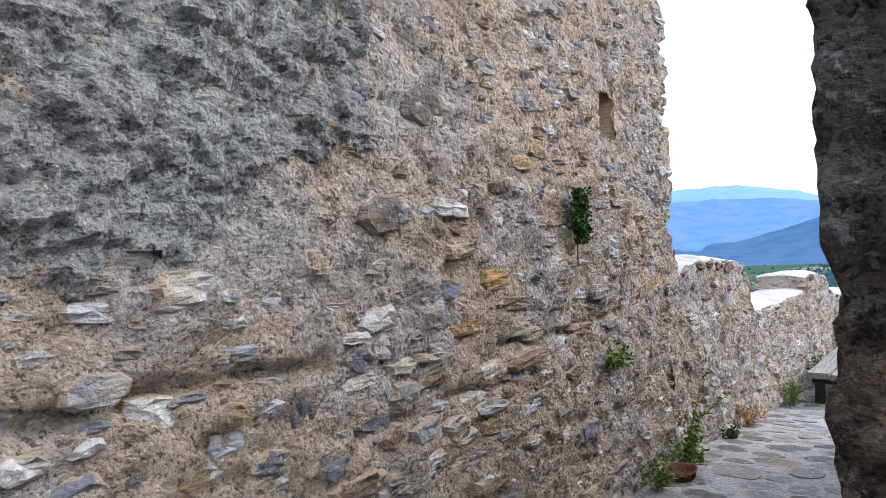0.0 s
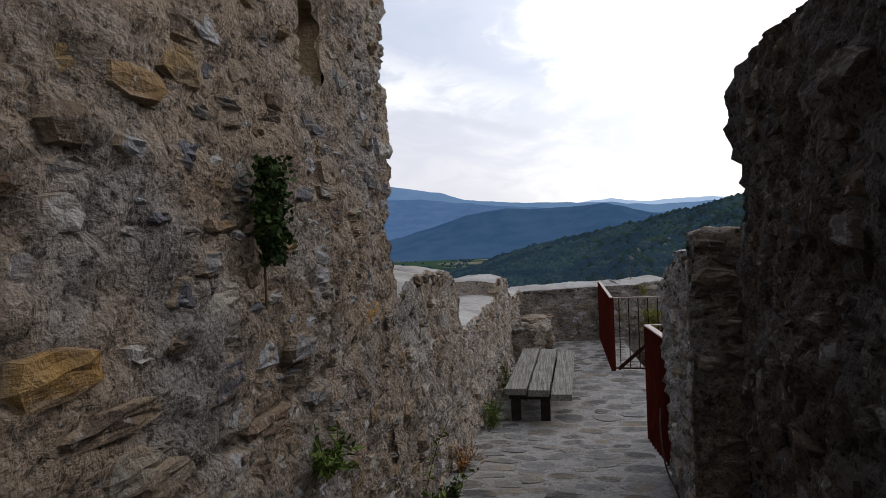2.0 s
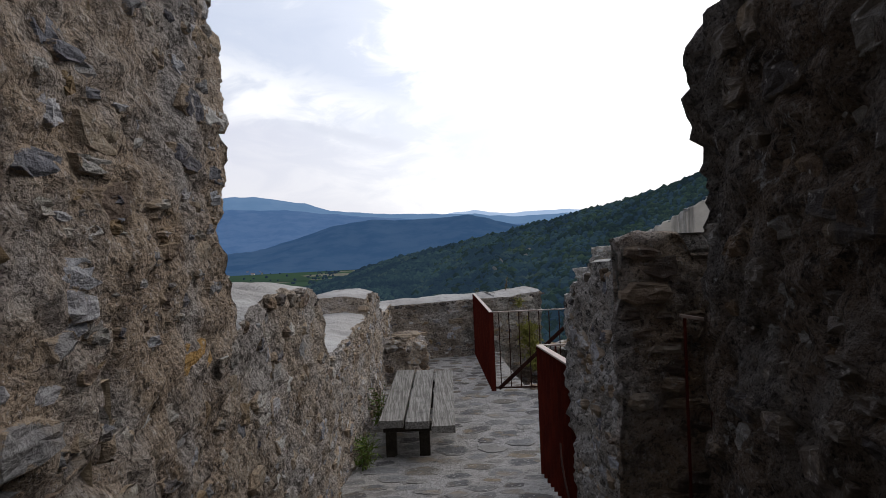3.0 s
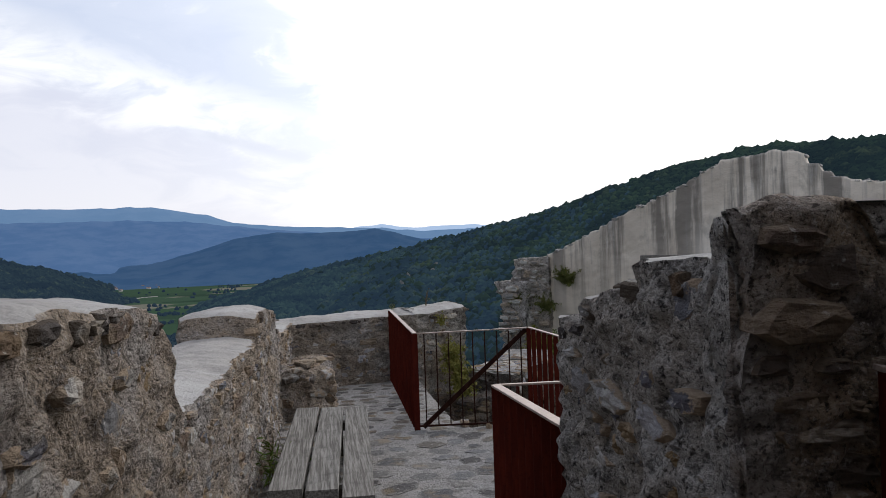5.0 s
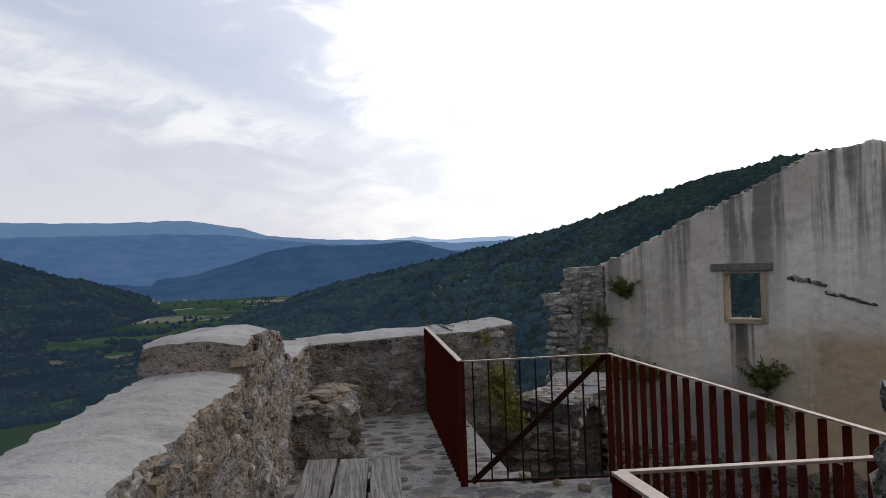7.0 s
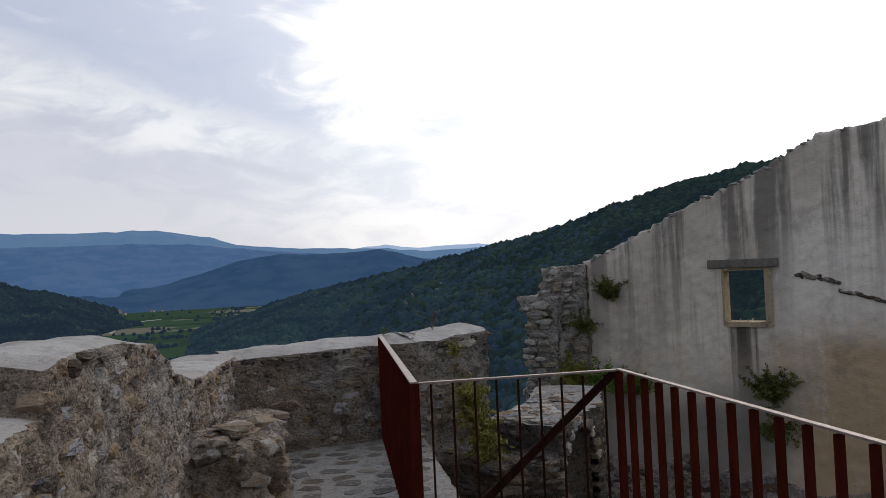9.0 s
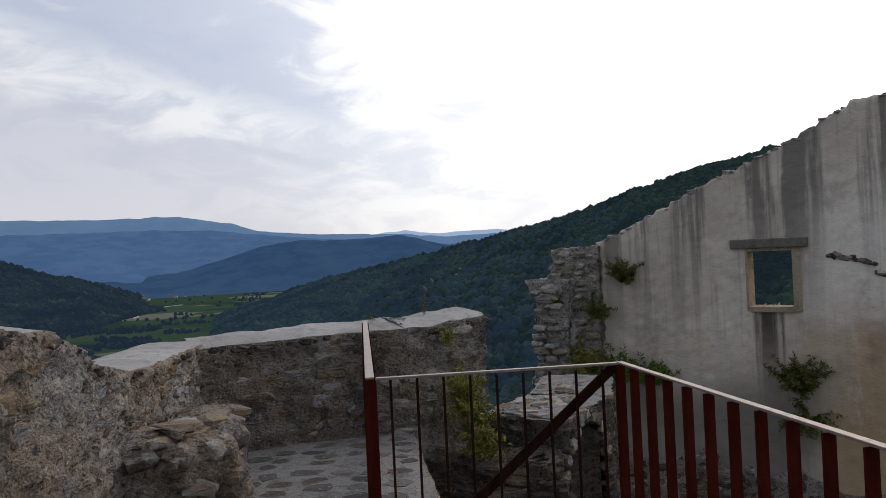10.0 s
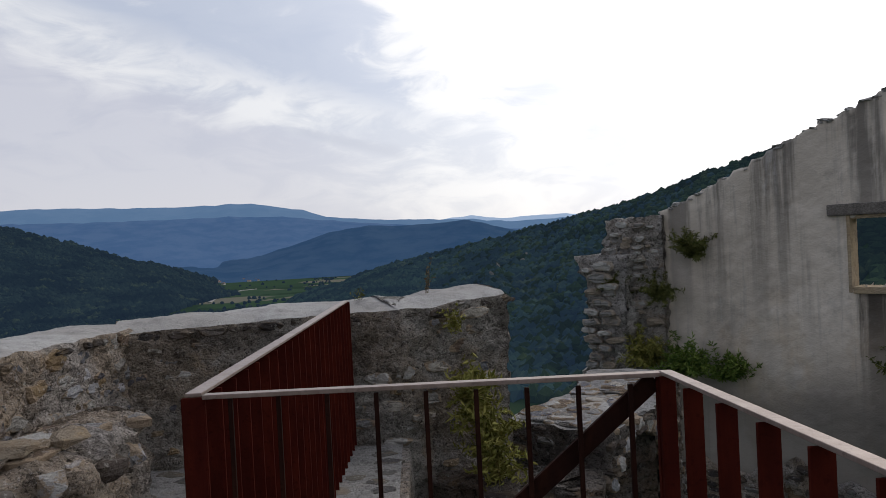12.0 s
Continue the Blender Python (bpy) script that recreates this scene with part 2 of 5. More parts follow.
TERRACE = [(0.14, 0.13, 0.125), (0.10, 0.095, 0.095), (0.17, 0.15, 0.13), (0.12, 0.10, 0.085), (0.20, 0.19, 0.185)]
M_TERR = stone_mat("terrace_stone", TERRACE, dark=0.4, smear=(0.20, 0.185, 0.165), smeared=0.45)
M_TERR_I = stone_mat("terrace_stone_far", TERRACE, island=True, dark=0.4, smear=(0.20, 0.185, 0.165), smeared=0.45)


def steel_mat(name, col, col2, rough, metal):
    m, nt, b, pos = base_mat(name, rough, metal)
    n = noise_tex(nt, scaled(nt, pos, 9, 9, 2.2), 2.0, 6, 0.65)
    c = mix_col(nt, ramp(nt, n, 0.35, 0.7), col, col2)
    c = mix_col(nt, math_node(nt, "MULTIPLY", ramp(nt, noise_tex(nt, pos, 60, 3, 0.6), 0.55, 0.7), 0.4), c, tuple(v * 0.45 for v in col))
    nt.links.new(c, b.inputs["Base Color"])
    b.inputs["Specular IOR Level"].default_value = 0.5 if metal > 0.2 else 0.03
    bump(nt, b, noise_tex(nt, pos, 90, 4, 0.6), 0.35, 0.002)
    return m


M_CORTEN = steel_mat("weathering_steel", (0.048, 0.0085, 0.006), (0.078, 0.0135, 0.008), 0.85, 0.0)
# the pale tone stands in for sky reflected on the rail's top
M_RAILCAP = steel_mat("sky_sheen_steel_cap", (0.27, 0.205, 0.175), (0.36, 0.29, 0.255), 0.45, 0.35)
M_DARKSTEEL = steel_mat("dark_steel", (0.022, 0.010, 0.008), (0.04, 0.016, 0.011), 0.7, 0.1)


def wood_mat(name, lo, hi):
    m, nt, b, pos = base_mat(name, 0.85)
    g = noise_tex(nt, scaled(nt, pos, 60, 2.2, 60), 1.0, 6, 0.65, 0.6)
    r = nt.nodes.new("ShaderNodeObjectInfo").outputs["Random"]
    c = mix_col(nt, ramp(nt, g, 0.36, 0.66), lo, hi)
    c = mix_col(nt, math_node(nt, "MULTIPLY", r, 0.25), c, (0.20, 0.17, 0.14))
    c = mix_col(nt, math_node(nt, "MULTIPLY", ramp(nt, noise_tex(nt, pos, 5, 5, 0.6), 0.5, 0.75), 0.5), c, tuple(v * 0.45 for v in lo))
    nt.links.new(c, b.inputs["Base Color"])
    bump(nt, b, g, 0.8, 0.006)
    return m


M_WOOD = wood_mat("silvered_wood", (0.075, 0.073, 0.07), (0.26, 0.255, 0.245))
# near-black supports: shade under the bench is put into their colour
M_WOOD_DK = wood_mat("dark_underside_wood", (0.014, 0.012, 0.010), (0.035, 0.030, 0.025))
M_LINTEL = wood_mat("old_grey_beam", (0.12, 0.11, 0.10), (0.24, 0.22, 0.20))


def leaf_mat(name, a, c):
    m, nt, b, pos = base_mat(name, 0.7)
    r = nt.nodes.new("ShaderNodeNewGeometry").outputs["Random Per Island"]
    nt.links.new(mix_col(nt, r, a, c), b.inputs["Base Color"])
    b.inputs["Subsurface Weight"].default_value = 0.0
    return m


M_LEAF = leaf_mat("green_leaf", (0.05, 0.10, 0.02), (0.19, 0.25, 0.055))
M_LEAF_DK = leaf_mat("ivy_leaf", (0.016, 0.036, 0.010), (0.045, 0.075, 0.02))
M_LEAF_OL = leaf_mat("olive_leaf", (0.055, 0.07, 0.02), (0.17, 0.17, 0.055))
M_LEAF_YE = leaf_mat("yellow_green_leaf", (0.13, 0.14, 0.03), (0.30, 0.27, 0.08))
M_DRY = leaf_mat("dry_orange_grass", (0.32, 0.17, 0.06), (0.5, 0.27, 0.11))
M_STEM = leaf_mat("brown_stem", (0.10, 0.075, 0.04), (0.16, 0.12, 0.07))


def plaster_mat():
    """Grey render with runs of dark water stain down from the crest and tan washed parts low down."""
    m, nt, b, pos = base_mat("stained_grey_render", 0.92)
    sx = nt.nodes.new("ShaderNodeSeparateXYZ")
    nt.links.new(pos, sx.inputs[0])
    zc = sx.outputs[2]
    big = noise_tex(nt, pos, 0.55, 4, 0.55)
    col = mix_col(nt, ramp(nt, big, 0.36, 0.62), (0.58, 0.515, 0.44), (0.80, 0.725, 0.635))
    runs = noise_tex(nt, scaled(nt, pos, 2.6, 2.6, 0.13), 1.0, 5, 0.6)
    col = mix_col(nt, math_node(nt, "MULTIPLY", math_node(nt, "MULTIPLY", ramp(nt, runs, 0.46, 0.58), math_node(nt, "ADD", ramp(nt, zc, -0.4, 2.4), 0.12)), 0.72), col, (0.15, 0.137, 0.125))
    thin = noise_tex(nt, scaled(nt, pos, 9, 9, 0.35), 1.0, 4, 0.6)
    col = mix_col(nt, math_node(nt, "MULTIPLY", ramp(nt, thin, 0.54, 0.68), 0.35), col, (0.30, 0.29, 0.28))
    tan = noise_tex(nt, scaled(nt, pos, 1.1, 1.1, 0.7), 1.0, 5, 0.6)
    col = mix_col(nt, math_node(nt, "MULTIPLY", math_node(nt, "MULTIPLY", ramp(nt, tan, 0.46, 0.60), fall(nt, zc, -0.2, 1.3)), 0.5), col, (0.50, 0.385, 0.26))
    along = math_node(nt, "SUBTRACT", math_node(nt, "MULTIPLY", sx.outputs[0], 0.6828), math_node(nt, "MULTIPLY", sx.outputs[1], 0.7306))
    low_e = math_node(nt, "MULTIPLY", ramp(nt, math_node(nt, "ADD", along, math_node(nt, "MULTIPLY", tan, 1.6)), -8.1, -6.9), fall(nt, math_node(nt, "ADD", zc, math_node(nt, "MULTIPLY", runs, 1.5)), 1.0, 1.6))
    col = mix_col(nt, math_node(nt, "MULTIPLY", low_e, 0.85), col, (0.46, 0.32, 0.185))
    pale = noise_tex(nt, scaled(nt, pos, 3.0, 3.0, 0.8), 1.0, 6, 0.65)
    col = mix_col(nt, math_node(nt, "MULTIPLY", ramp(nt, pale, 0.58, 0.7), 0.45), col, (0.68, 0.66, 0.64))
    # paler patch to the right of the window
    pale_patch = math_node(nt, "MULTIPLY", ramp(nt, math_node(nt, "ADD", along, math_node(nt, "MULTIPLY", tan, 0.8)), -8.5, -7.7), math_node(nt, "MULTIPLY", ramp(nt, zc, 0.1, 0.6), fall(nt, zc, 1.6, 2.6)))
    col = mix_col(nt, math_node(nt, "MULTIPLY", pale_patch, 0.5), col, (0.86, 0.81, 0.75))
    # darker towards the foot on the left part
    low_dark = math_node(nt, "MULTIPLY", fall(nt, math_node(nt, "ADD", zc, math_node(nt, "MULTIPLY", tan, 1.0)), -0.6, 0.2), fall(nt, along, -9.0, -8.2))
    col = mix_col(nt, math_node(nt, "MULTIPLY", low_dark, 0.8), col, (0.17, 0.155, 0.14))
    # water run under the window and blotches of damp
    off = math_node(nt, "ABSOLUTE", math_node(nt, "ADD", math_node(nt, "ADD", along, 9.12), math_node(nt, "MULTIPLY", math_node(nt, "SUBTRACT", thin, 0.5), 0.5)))
    run = math_node(nt, "MULTIPLY", fall(nt, off, 0.08, 0.24), math_node(nt, "MULTIPLY", fall(nt, zc, 0.50, 0.62), ramp(nt, zc, -1.2, 0.5)))
    col = mix_col(nt, math_node(nt, "MULTIPLY", run, 0.95), col, (0.075, 0.065, 0.056))
    damp = noise_tex(nt, scaled(nt, pos, 1.7, 1.7, 1.1), 1.0, 7, 0.68)
    col = mix_col(nt, math_node(nt, "MULTIPLY", ramp(nt, damp, 0.53, 0.70), 0.38), col, (0.24, 0.225, 0.205))
    speck = noise_tex(nt, pos, 14.0, 5, 0.7)
    col = mix_col(nt, math_node(nt, "MULTIPLY", ramp(nt, speck, 0.56, 0.70), 0.25), col, (0.25, 0.23, 0.205))
    nt.links.new(col, b.inputs["Base Color"])
    h = math_node(nt, "ADD", noise_tex(nt, pos, 3.0, 6, 0.6), math_node(nt, "MULTIPLY", noise_tex(nt, pos, 40, 4, 0.6), 0.2))
    bump(nt, b, h, 0.6, 0.04)
    return m


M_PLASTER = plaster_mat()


def hill_mat(name, a, c, scale, haze_col=(0, 0, 0), glow=0.0):
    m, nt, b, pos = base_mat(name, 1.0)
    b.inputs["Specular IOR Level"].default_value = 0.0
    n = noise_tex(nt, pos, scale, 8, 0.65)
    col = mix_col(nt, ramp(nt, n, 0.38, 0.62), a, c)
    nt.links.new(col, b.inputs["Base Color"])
    # distance haze is added as an even glow of the surface
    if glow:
        b.inputs["Emission Color"].default_value = (*haze_col, 1)
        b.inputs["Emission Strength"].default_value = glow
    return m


# blue haze of the distance put into the hills' colours and emission
M_FAR = hill_mat("far_ridge_haze_blue", (0.04, 0.06, 0.09), (0.055, 0.075, 0.105), 0.006, (0.10, 0.19, 0.335), 0.72)
M_FAR2 = hill_mat("farthest_ridge_haze_blue", (0.12, 0.15, 0.2), (0.14, 0.17, 0.22), 0.004, (0.27, 0.37, 0.52), 0.85)
M_FAR3 = hill_mat("lower_ridge_haze_blue", (0.035, 0.055, 0.085), (0.055, 0.075, 0.105), 0.01, (0.048, 0.112, 0.255), 0.64)
M_MID = hill_mat("mid_ridge_haze_blue", (0.02, 0.034, 0.042), (0.034, 0.05, 0.058), 0.008, (0.023, 0.066, 0.170), 0.60)
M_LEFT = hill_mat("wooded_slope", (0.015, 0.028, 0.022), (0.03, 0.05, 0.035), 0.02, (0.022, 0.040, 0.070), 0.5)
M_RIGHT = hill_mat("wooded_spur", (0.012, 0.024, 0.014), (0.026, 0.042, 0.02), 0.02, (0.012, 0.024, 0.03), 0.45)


def crown_mat(name, a, c, haze_col, glow):
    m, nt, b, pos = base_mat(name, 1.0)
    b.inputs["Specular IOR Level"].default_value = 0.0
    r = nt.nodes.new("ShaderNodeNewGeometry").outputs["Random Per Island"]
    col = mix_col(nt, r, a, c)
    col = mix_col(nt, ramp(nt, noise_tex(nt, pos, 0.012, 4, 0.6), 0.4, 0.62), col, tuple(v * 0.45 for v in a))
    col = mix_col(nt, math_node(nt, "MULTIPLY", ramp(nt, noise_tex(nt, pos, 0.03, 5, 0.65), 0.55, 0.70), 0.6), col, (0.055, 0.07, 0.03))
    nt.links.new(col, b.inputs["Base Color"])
    # haze over the trees, put in as a bluish glow
    b.inputs["Emission Color"].default_value, b.inputs["Emission Strength"].default_value = (*haze_col, 1), glow
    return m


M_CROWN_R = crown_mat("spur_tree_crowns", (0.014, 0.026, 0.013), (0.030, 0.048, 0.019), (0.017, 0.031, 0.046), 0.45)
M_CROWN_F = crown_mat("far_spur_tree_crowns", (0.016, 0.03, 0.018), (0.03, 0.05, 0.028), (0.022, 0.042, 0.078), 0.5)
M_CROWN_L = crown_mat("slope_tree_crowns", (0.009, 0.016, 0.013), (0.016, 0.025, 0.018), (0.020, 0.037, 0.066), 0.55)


def valley_mat():
    m, nt, b, pos = base_mat("valley_fields", 1.0)
    b.inputs["Specular IOR Level"].default_value = 0.0
    v = node(nt, "ShaderNodeTexVoronoi", Scale=1.0)
    nt.links.new(scaled(nt, pos, 0.0045, 0.0105, 0.0), v.inputs["Vector"])
    s = nt.nodes.new("ShaderNodeSeparateColor")
    nt.links.new(v.outputs["Color"], s.inputs[0])
    col = mix_col(nt, s.outputs[0], (0.014, 0.030, 0.017), (0.034, 0.060, 0.034))
    col = mix_col(nt, ramp(nt, s.outputs[1], 0.82, 0.86), col, (0.13, 0.12, 0.095))
    col = mix_col(nt, ramp(nt, noise_tex(nt, pos, 0.004, 5, 0.6), 0.52, 0.56), col, (0.025, 0.05, 0.025))
    nt.links.new(col, b.inputs["Base Color"])
    # valley haze, added to the fields as a faint glow
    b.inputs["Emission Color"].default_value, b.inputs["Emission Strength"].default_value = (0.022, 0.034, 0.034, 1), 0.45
    return m


M_VALLEY = valley_mat()
M_ROOF = hill_mat("far_roof", (0.16, 0.115, 0.095), (0.2, 0.14, 0.115), 0.1, (0.05, 0.05, 0.06), 0.5)
M_HOUSE = hill_mat("far_house_wall", (0.6, 0.58, 0.55), (0.5, 0.48, 0.45), 0.1)
M_POT = hill_mat("rusty_clay", (0.10, 0.04, 0.028), (0.16, 0.07, 0.05), 20.0)

# ---- building tools ----


def part(name, data, material, parent=None, label="", smooth=False):
    """A bmesh or mesh as one object, under parent if given."""
    if isinstance(data, bmesh.types.BMesh):
        me = bpy.data.meshes.new(name)
        data.to_mesh(me)
        data.free()
    else:
        me = data
    if not me.materials:
        me.materials.append(material)
    if smooth:
        me.polygons.foreach_set("use_smooth", [True] * len(me.polygons))
    ob = new(name, me)
    if parent is not None:
        ob.parent = parent
    if label:
        ob["label"] = label
    return ob


def mesh_of(name, verts, faces, material=None, smooth=False):
    me = bpy.data.meshes.new(name)
    me.from_pydata([tuple(v) for v in verts], [], faces)
    me.update()
    if material:
        me.materials.append(material)
    if smooth:
        me.polygons.foreach_set("use_smooth", [True] * len(me.polygons))
    return me


def holder(name, at=(0, 0, 0)):
    ob = new(name)
    ob.location = at
    return ob


def box_bm(x0, x1, y0, y1, z0, z1, bevel=0.0, bm=None):
    bm = bm or bmesh.new()
    geo = bmesh.ops.create_cube(bm, size=1.0)
    vs = geo["verts"]
    bmesh.ops.transform(bm, matrix=Matrix.Translation(((x0 + x1) / 2, (y0 + y1) / 2, (z0 + z1) / 2)) @ Matrix.Diagonal((x1 - x0, y1 - y0, z1 - z0, 1)), verts=vs)
    if bevel:
        es = list({e for v in vs for e in v.link_edges})
        bmesh.ops.bevel(bm, geom=es, offset=bevel, segments=2, affect="EDGES", profile=0.6)
    return bm


def bar_bm(a, b, w, d, up=(0, 0, 1), bevel=0.0015):
    """A straight bar from a to b, w wide across and d deep."""
    a, b = Vector(a), Vector(b)
    bm = box_bm(-w / 2, w / 2, -d / 2, d / 2, 0, (b - a).length, bevel)
    z = (b - a).normalized()
    x = Vector(up).cross(z)
    x = x.normalized() if x.length > 1e-4 else Vector((1, 0, 0))
    y = z.cross(x)
    m = Matrix((x, y, z)).transposed().to_4x4()
    bm.transform(Matrix.Translation(a) @ m)
    return bm


def fbm(x, y, z, f, octaves=4):
    return noise.fractal((x * f, y * f, z * f), 0.9, 2.1, octaves)


class Wall:
    """A rough masonry wall swept along a plan line, its face to the right of the way. pts: plan corners of the face."""

    def __init__(self, pts, thick, base, top, amp=0.02, dome=0.0, lean=0.0, tilt=0.0):
        self.p = [Vector((x, y)) for x, y in pts]
        self.cum = [0.0]
        for a, b in zip(self.p, self.p[1:]):
            self.cum.append(self.cum[-1] + (b - a).length)
        self.length, self.thick, self.base, self.top = self.cum[-1], thick, base, top
        self.amp, self.dome, self.lean, self.tilt = amp, dome, lean, tilt

    def at(self, s):
        s = min(max(s, 0.0), self.length)
        for i in range(len(self.p) - 1):
            if s <= self.cum[i + 1] or i == len(self.p) - 2:
                d = (self.p[i + 1] - self.p[i]).normalized()
                q = self.p[i] + d * (s - self.cum[i])
                # round the bends a little
                return q, d, Vector((d.y, -d.x))

    cut = None      # depth of crevices at (y, z)
    edge = None     # outline of the far end by height

    def push(self, x, y, z):
        return -(self.cut(y, z) if self.cut else 0.0) + self.amp * (1.1 * fbm(x, y, z, 1.6, 3) + 0.9 * fbm(x + 7, y, z, 6.5, 3) + 0.75 * fbm(x, y + 3, z * 1.5, 13.0, 3))

    def point(self, s, z, off=0.0):
        q, d, n = self.at(s)
        k = self.push(q.x, q.y, z) + off - self.lean * (z - self.base(s))
        return Vector((q.x + n.x * k, q.y + n.y * k, z)), d, n

    def mesh(self, name, step, rag=(0.0, 0.0), nt=8, ends=(0, 0), hole=None, through_hole=False, cap=False):
        ns = max(2, int(self.length / step) + 1)
        ss = [self.length * i / (ns - 1) for i in range(ns)]
        hmax = max(self.top(s) - self.base(s) for s in ss)
        nv = max(3, int(hmax / step) + 1)
        nb = nv if hole else max(3, nv // 4)
        verts, ring = [], nv + nt + nb
        for s in ss:
            q, d, n = self.at(s)
            b, t = self.base(s), self.top(s)
            for i in range(nv):
                z = b + (t - b) * i / (nv - 1)
                k = self.push(q.x, q.y, z) - self.lean * (z - b)
                along = 0.0
                for e, (r, dist, sgn) in enumerate(((rag[0], s, -1), (rag[1], self.length - s, 1))):
                    if r and dist < 0.6:
                        along += sgn * (1 - dist / 0.6) * r * (1.1 * noise.noise((3.0 + 7 * e, z * 2.3, q.x)) + 0.7 * noise.noise((9.0, z * 7.5, q.x)) + 0.35 * noise.noise((2.0, z * 21, q.y)))
                if self.edge and self.length - s < 0.6:
                    along += (1 - (self.length - s) / 0.6) * self.edge(z)
                if self.dome and i == nv - 1:
                    k -= 0.012
                verts.append((q.x + n.x * k + d.x * along, q.y + n.y * k + d.y * along, z))
            for i in range(nt):
                f = (i + 1) / (nt + 1)
                off = -self.thick * f
                x, y = q.x + n.x * off, q.y + n.y * off
                z = t + self.dome * math.sin(math.pi * f) + self.tilt * f + 0.5 * self.amp * fbm(x, y, 3.0, 4.0, 3)
                verts.append((x, y, z))
            for i in range(nb):
                z = t + self.tilt - (t + self.tilt - b) * i / (nb - 1)
                x, y = q.x - n.x * self.thick, q.y - n.y * self.thick
                k = self.push(x, y, z)
                verts.append((x - n.x * k, y - n.y * k, z))
        faces, caps = [], []
        for a in range(ns - 1):
            for i in range(ring - 1):
                if hole and (i < nv - 1 or (through_hole and i > nv + nt)):
                    zs = (verts[a * ring + i][2] + verts[a * ring + i + 1][2]) / 2
                    if hole((ss[a] + ss[a + 1]) / 2, zs):
                        continue
                quad = (a * ring + i, a * ring + ring + i, a * ring + ring + i + 1, a * ring + i + 1)
                flat = abs(self.top(ss[a]) - self.top(ss[a + 1])) < step
                (caps if cap and flat and nv - 1 <= i < nv + nt else faces).append(quad)
        for e, a in ((0, 0), (1, ns - 1)):
            q, d, n = self.at(ss[a])
            b, t = self.base(ss[a]), self.top(ss[a])
            nc = max(3, int(self.thick / step)) if ends[e] else 2
            prev = [a * ring + i for i in range(nv)]
            for c in range(1, nc + 1):
                f = c / nc
                col = []
                for i in range(nv):
                    vx, vy, vz = verts[a * ring + i]
                    if c == nc:
                        bz = verts[a * ring + ring - 1 - min(nb - 1, int(i * (nb - 1) / (nv - 1) + 0.5))]
                    x, y = vx - n.x * self.thick * f, vy - n.y * self.thick * f
                    k = (1 if e else -1) * self.push(x, y, vz) * (0.0 if c == nc else 1.4)
                    zt = vz
                    if i == nv - 1 and self.dome:
                        zt = vz + self.dome * math.sin(math.pi * f) + self.tilt * f
                    verts.append((x + d.x * k, y + d.y * k, zt))
                    col.append(len(verts) - 1)
                for i in range(nv - 1):
                    quad = (prev[i], prev[i + 1], col[i + 1], col[i])
                    faces.append(quad if e else quad[::-1])
                prev = col
        body = mesh_of(name, verts, faces, smooth=True)
        if not cap:
            return body
        used = sorted({i for f in caps for i in f})
        idx = {v: i for i, v in enumerate(used)}
        return body, mesh_of("capping", [verts[i] for i in used], [tuple(idx[i] for i in f) for f in caps], smooth=True)


STONES = []


def make_stones():
    """Thirty irregular stone shapes of unit size: x along the wall, y outwards, z up."""
    r = random.Random(5)
    for k in range(30):
        n = r.choice((7, 8, 9))
        ang = sorted((i + r.uniform(-0.32, 0.32)) / n * 2 * math.pi for i in range(n))
        sq = r.uniform(0.22, 0.6)
        rim = []
        for a in ang:
            c, s = math.cos(a), math.sin(a)
            q = (abs(c) ** (2 / sq) + abs(s) ** (2 / sq)) ** (-sq / 2) * r.uniform(0.82, 1.08)
            rim.append((c * q * 0.5, s * q * 0.5))
        verts, faces = [], []
        core = []
        for y, f, c in ((-0.6, 0.95, 0.0), (0.20, 1.0, 0.1), (0.42, 0.84, 0.6), (0.45, 0.48, 1.0)):
            for x, z in rim:
                verts.append((x * f + (r.uniform(-0.04, 0.04) if y > 0.3 else 0), y + (r.uniform(-0.12, 0.09) if y > 0.3 else r.uniform(-0.06, 0.06)), z * f + (r.uniform(-0.03, 0.03) if y > 0.3 else 0)))
                core.append(c)
        for j in range(3):
            for i in range(n):
                i2 = (i + 1) % n
                faces.append((j * n + i, (j + 1) * n + i, (j + 1) * n + i2, j * n + i2))
        cx = len(verts)
        verts.append((r.uniform(-0.1, 0.1), 0.46 + r.uniform(-0.08, 0.10), r.uniform(-0.1, 0.1)))
        for i in range(n):
            faces.append((3 * n + i, cx, 3 * n + (i + 1) % n))
        STONES.append((verts, faces, core + [1.0]))


make_stones()
STONE_MESH = {}


def with_core(me, values):
    """Marks how far each point lies in from the stone's rim."""
    me.attributes.new("core", "FLOAT", "POINT").data.foreach_set("value", values)
    return me


def stone_mesh(k, material):
    key = (k, material.name)
    if key not in STONE_MESH:
        STONE_MESH[key] = with_core(mesh_of("stone", *STONES[k][:2], material), STONES[k][2])
    return STONE_MESH[key]


